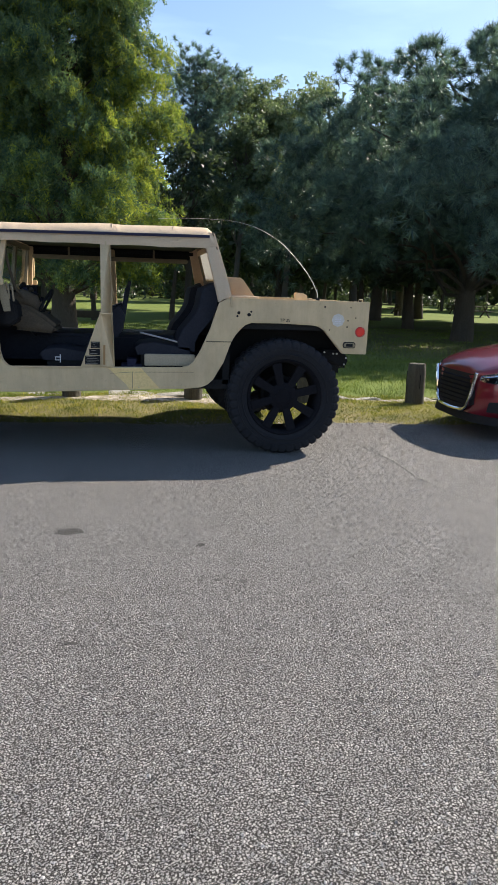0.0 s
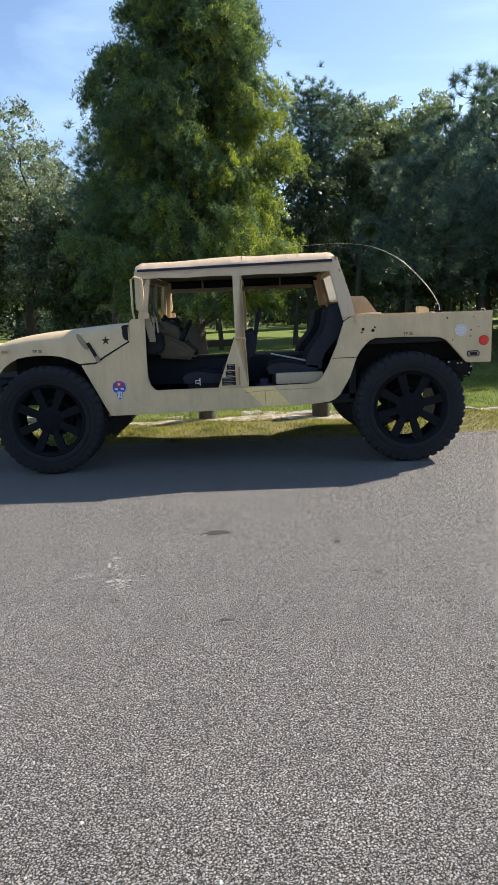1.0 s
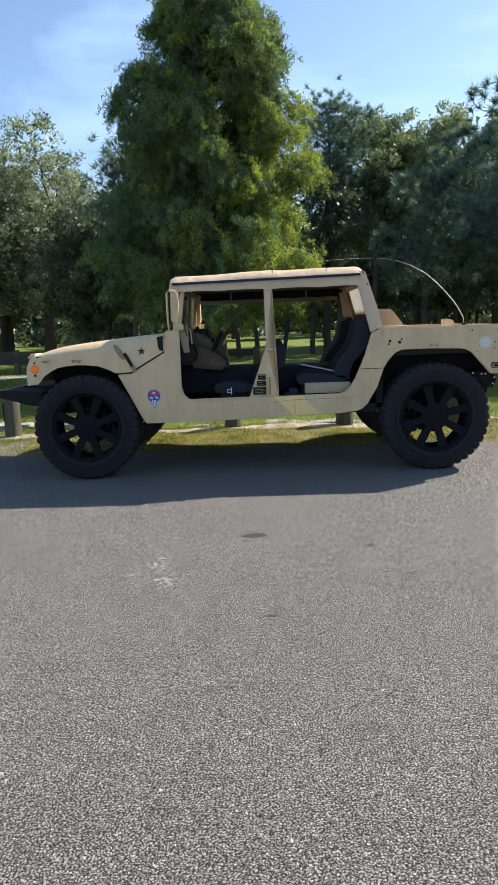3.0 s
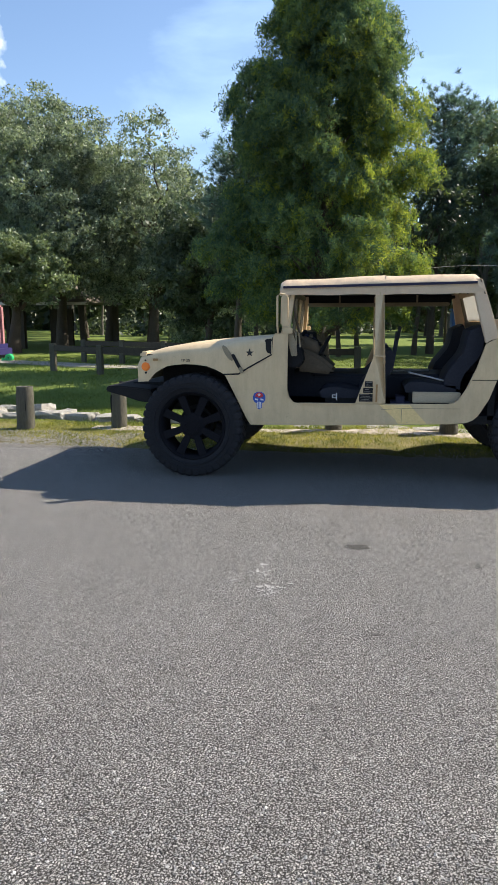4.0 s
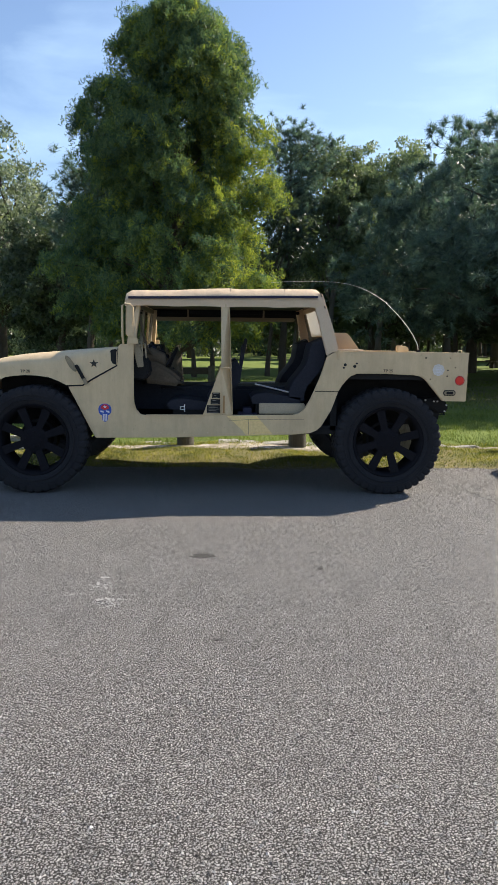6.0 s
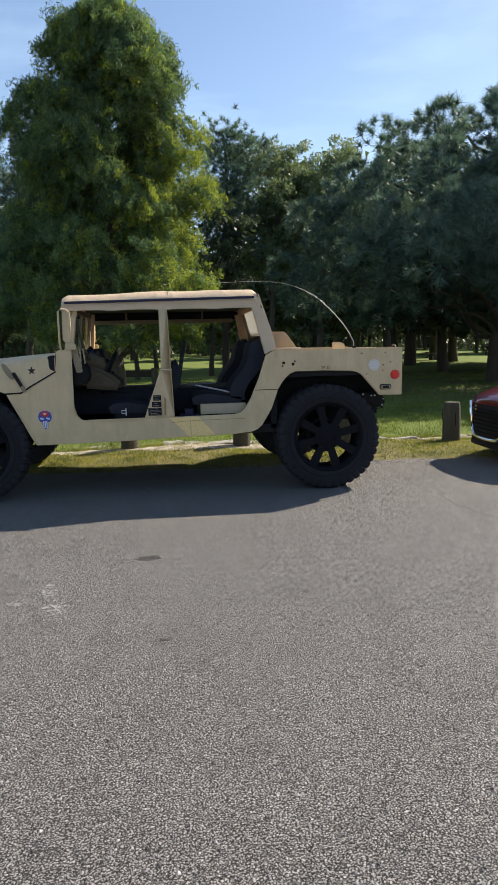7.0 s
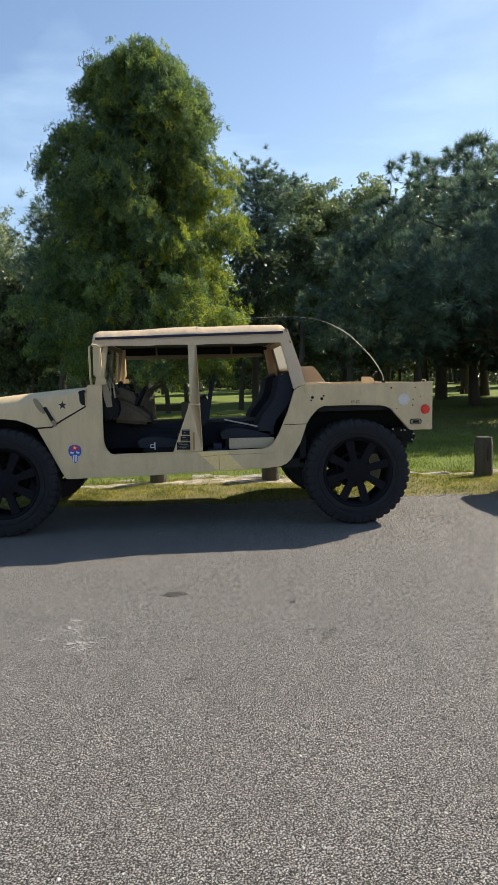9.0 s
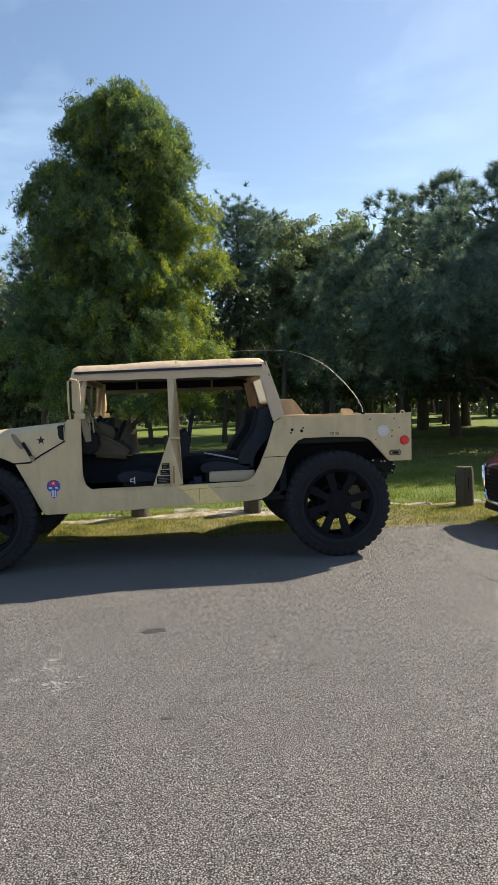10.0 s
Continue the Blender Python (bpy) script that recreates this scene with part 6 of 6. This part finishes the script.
n = len(rows[0])
g.add([p for r in rows for p in r], [(i * n + k, i * n + (k + 1) % n, (i + 1) * n + (k + 1) % n, (i + 1) * n + k) for i in range(len(rows) - 1) for k in range(n)] + [tuple(range(n)), tuple(range((len(rows) - 1) * n, len(rows) * n))])
body = part("body", g, M_CARRED, car, "glossy dark red body", smooth=True)


def nose_x(y):
    """The bumper's plan curve."""
    return float(np.interp(abs(y), [0, 0.30, 0.44, 0.60, 0.73, 0.84, 0.91], [-0.02, -0.012, 0.004, 0.07, 0.18, 0.39, 0.75]))


def nose_strip(pts, depth=0.02, lift=0.012):
    """A strip that follows the nose: rows of (y, z low, z high)."""
    vs = []
    for y, z0, z1 in pts:
        vs += [(nose_x(y) - lift, y, z0), (nose_x(y) - lift + 0.02, y, z1), (nose_x(y) + depth, y, z0), (nose_x(y) + depth + 0.02, y, z1)]
    fs = []
    for i in range(len(pts) - 1):
        a, b = 4 * i, 4 * i + 4
        fs += [(a, b, b + 1, a + 1), (a + 2, a + 3, b + 3, b + 2), (a, a + 2, b + 2, b), (a + 1, b + 1, b + 3, a + 3)]
    m = len(vs) - 4
    fs += [(0, 1, 3, 2), (m, m + 2, m + 3, m + 1)]
    return Geo().add(vs, fs)


ys = np.linspace(-0.43, 0.43, 15)
gr = part("grille", nose_strip([(y, 0.25 + 0.10 * (abs(y) / 0.43) ** 2, 0.655) for y in ys]), M_BLACK, car, "black mesh grille")
for k in range(7):
    part("grille_bar", nose_strip([(y, 0.33 + 0.045 * k, 0.340 + 0.045 * k) for y in np.linspace(-0.36, 0.36, 11)], 0.0, 0.022), M_RIM, gr)
part("lower_lip", nose_strip([(y, 0.17, 0.25) for y in np.linspace(-0.72, 0.72, 17)], 0.05, 0.018), M_BLACK, car, "black lower bumper lip")
U = [(0.46, 0.675), (0.445, 0.60), (0.42, 0.50), (0.385, 0.40), (0.34, 0.315), (0.27, 0.275), (0.14, 0.265), (0.0, 0.262)]
part("chrome_trim", Geo().tube([(nose_x(y) - 0.022, y, z) for y, z in U + [(-y, z) for y, z in U[-2::-1]]], 0.021, 8), M_CHROME, car, "chrome U-shaped grille surround", smooth=True)
for s in (-1, 1):
    lamp = [(0.50, 0.615, 0.655), (0.57, 0.595, 0.675), (0.66, 0.590, 0.695), (0.74, 0.60, 0.715), (0.81, 0.63, 0.735), (0.86, 0.67, 0.75)]
    part("headlight", nose_strip([(s * y, z0, z1) for y, z0, z1 in lamp], 0.0, 0.014), M_RIM, car, "swept headlight with a bright strip", bevel=0.003)
    part("light_strip", nose_strip([(s * y, z1 - 0.034, z1 - 0.012) for y, z0, z1 in lamp[:4]], 0.0, 0.020), M_CHROME, car, "bright lamp strip")
    part("headlight_lens", nose_strip([(s * y, z0 - 0.004, z1 + 0.004) for y, z0, z1 in lamp], -0.012, 0.026), M_LENS, car)
    part("fog_recess", nose_strip([(s * y, 0.30, 0.40 + 0.1 * (y - 0.6)) for y in (0.60, 0.66, 0.72, 0.77)], 0.0, 0.010), M_BLACK, car)
    part("window", Geo().prism([(1.95, 0.95), (2.35, 1.34), (3.4, 1.33), (3.95, 1.00)], s * 0.80, s * 0.74), M_BLACK, car, "dark side glass")
    for x in (0.92, 3.72):
        wh = part("wheel", Geo().lathe([(-0.11, 0.20), (-0.12, 0.26), (-0.11, 0.32), (-0.08, 0.34), (0.08, 0.34), (0.11, 0.32), (0.12, 0.26), (0.11, 0.20)], 40), M_RUBBER, car, smooth=True)
        wh.location = (x, s * 0.82, 0.34)
        part("rim", Geo().lathe([(-0.10, 0.21), (-0.09, 0.06), (-0.08, 0.001), (0.05, 0.001), (0.09, 0.21)], 24, False), M_STEEL, wh, smooth=True)
        part("arch", Geo().prism([(x + 0.40 * math.cos(a), 0.34 + 0.40 * math.sin(a)) for a in np.linspace(0, 2 * math.pi, 24)[:-1]], s * 0.70, s * 0.9275), M_BLACK, car)
part("windscreen", Geo().add([(1.42, -0.70, 1.045), (1.42, 0.70, 1.045), (2.15, 0.56, 1.385), (2.15, -0.56, 1.385)], [(0, 1, 2, 3)]), M_BLACK, car, "dark windscreen")

# ---- far things in the park ----
shelter = thing("picnic_shelter", "dark open picnic shelter with a pale roof edge among oaks", "shelter", at=(-17.5, 33.5, 0))
part("roof", Geo().add([(-4, -3, 2.55), (4, -3, 2.55), (4, 3, 2.55), (-4, 3, 2.55), (-1.5, 0, 3.9), (1.5, 0, 3.9)], [(0, 1, 5, 4), (2, 3, 4, 5), (1, 2, 5), (3, 0, 4), (3, 2, 1, 0)]), M_ROOF, shelter)
part("fascia", Geo().box(-4.05, 4.05, -3.06, -3.0, 2.42, 2.58), M_TRIMWHITE, shelter, "pale roof edge")
for x in (-3.6, 0, 3.6):
    for y in (-2.6, 2.6):
        part("column", Geo().box(x - 0.15, x + 0.15, y - 0.15, y + 0.15, 0, 2.55), M_RAIL, shelter)
part("back_wall", Geo().box(-0.6, 0.9, 2.2, 2.4, 0, 2.3), M_RAIL, shelter)

castle = thing("bounce_castle", "pink inflatable bounce castle with a purple base on the lawn", "bounce castle", at=(-13.3, 18.7, 0))
part("base", Geo().box(-3.2, 0.25, -0.3, 2.6, 0.0, 0.62), M_PURPLE, castle, "purple inflated base", bevel=0.18)
for x in (-0.1, -3.0):
    part("tower", Geo().tube([(x, 0.05, 0.5), (x, 0.05, 1.6), (x, 0.05, 2.5)], [0.36, 0.35, 0.34], 14), M_PINK, castle, "pink inflated tower", smooth=True)
part("wall", Geo().box(-3.0, 0.0, 2.1, 2.4, 0.5, 2.2), M_PINK, castle, bevel=0.08)
part("top_beam", Geo().tube([(-3.0, 0.05, 2.55), (-0.1, 0.05, 2.55)], 0.24, 12), M_PURPLE, castle, smooth=True)
blower = thing("air_blower", "small green plastic air blower beside the castle", "blower", at=(-11.85, 18.6, 0))
part("casing", Geo().lathe([(-0.14, 0.05), (-0.15, 0.16), (-0.11, 0.20), (0.11, 0.20), (0.15, 0.16), (0.14, 0.05)], 20), M_GREEN, blower, smooth=True).location = (0, 0, 0.21)
part("outlet", Geo().box(-0.4, -0.05, -0.1, 0.1, 0.02, 0.2), M_GREEN, blower, bevel=0.02)
blower.scale = (0.75, 0.75, 0.75)


def picnic_table(x, y, turn):
    ob = thing("picnic_table", "dark timber picnic table under the pines", "picnic table", "picnic tables", at=(x, y, 0.02), turn=turn)
    part("tabletop", Geo().box(-0.9, 0.9, -0.38, 0.38, 0.72, 0.77), M_RAIL, ob)
    for s in (-1, 1):
        part("bench", Geo().box(-0.9, 0.9, s * 0.75 - 0.14, s * 0.75 + 0.14, 0.42, 0.46), M_RAIL, ob)
        part("leg", Geo().add([(s * 0.6 + q, y, z) for q in (-0.04, 0.04) for y, z in ((-0.75, 0), (-0.62, 0), (0.3, 0.72), (0.17, 0.72))], [(0, 1, 2, 3), (7, 6, 5, 4), (0, 4, 5, 1), (1, 5, 6, 2), (2, 6, 7, 3), (3, 7, 4, 0)]), M_RAIL, ob)
        part("leg", Geo().add([(s * 0.6 + q, -y, z) for q in (-0.04, 0.04) for y, z in ((-0.75, 0), (-0.62, 0), (0.3, 0.72), (0.17, 0.72))], [(0, 1, 2, 3), (7, 6, 5, 4), (0, 4, 5, 1), (1, 5, 6, 2), (2, 6, 7, 3), (3, 7, 4, 0)]), M_RAIL, ob)
        part("brace", Geo().box(s * 0.6 - 0.03, s * 0.6 + 0.03, -0.8, 0.8, 0.36, 0.42), M_RAIL, ob)


for x, y, a in ((16.0, 43.0, 10), (19.5, 41.0, -20), (22.5, 46.0, 30), (26.5, 42.0, 0), (18.0, 50.0, 15), (28.5, 49.0, -10)):
    picnic_table(x, y, a)
shel2 = thing("picnic_shelter", "distant open picnic shelter with a low dark roof", "shelter", at=(27.0, 62.0, 0))
part("roof", Geo().add([(-5, -3, 2.5), (5, -3, 2.5), (5, 3, 2.5), (-5, 3, 2.5), (-2, 0, 3.7), (2, 0, 3.7)], [(0, 1, 5, 4), (2, 3, 4, 5), (1, 2, 5), (3, 0, 4), (3, 2, 1, 0)]), M_ROOF, shel2)
for x in (-4.6, 0, 4.6):
    for y in (-2.6, 2.6):
        part("column", Geo().box(x - 0.12, x + 0.12, y - 0.12, y + 0.12, 0, 2.5), M_RAIL, shel2)
play = thing("blue_cabin", "small blue plastic cabin far across the lawn", "cabin", at=(8.6, 48.0, 0))
part("walls", Geo().box(-0.8, 0.8, -0.8, 0.8, 0, 2.2), M_BLUE, play, bevel=0.05)
part("roof", Geo().box(-0.9, 0.9, -0.9, 0.9, 2.2, 2.35), M_BLUE, play, bevel=0.05)
part("door", Geo().box(-0.35, 0.35, -0.83, -0.79, 0.1, 1.95), M_GREY, play)
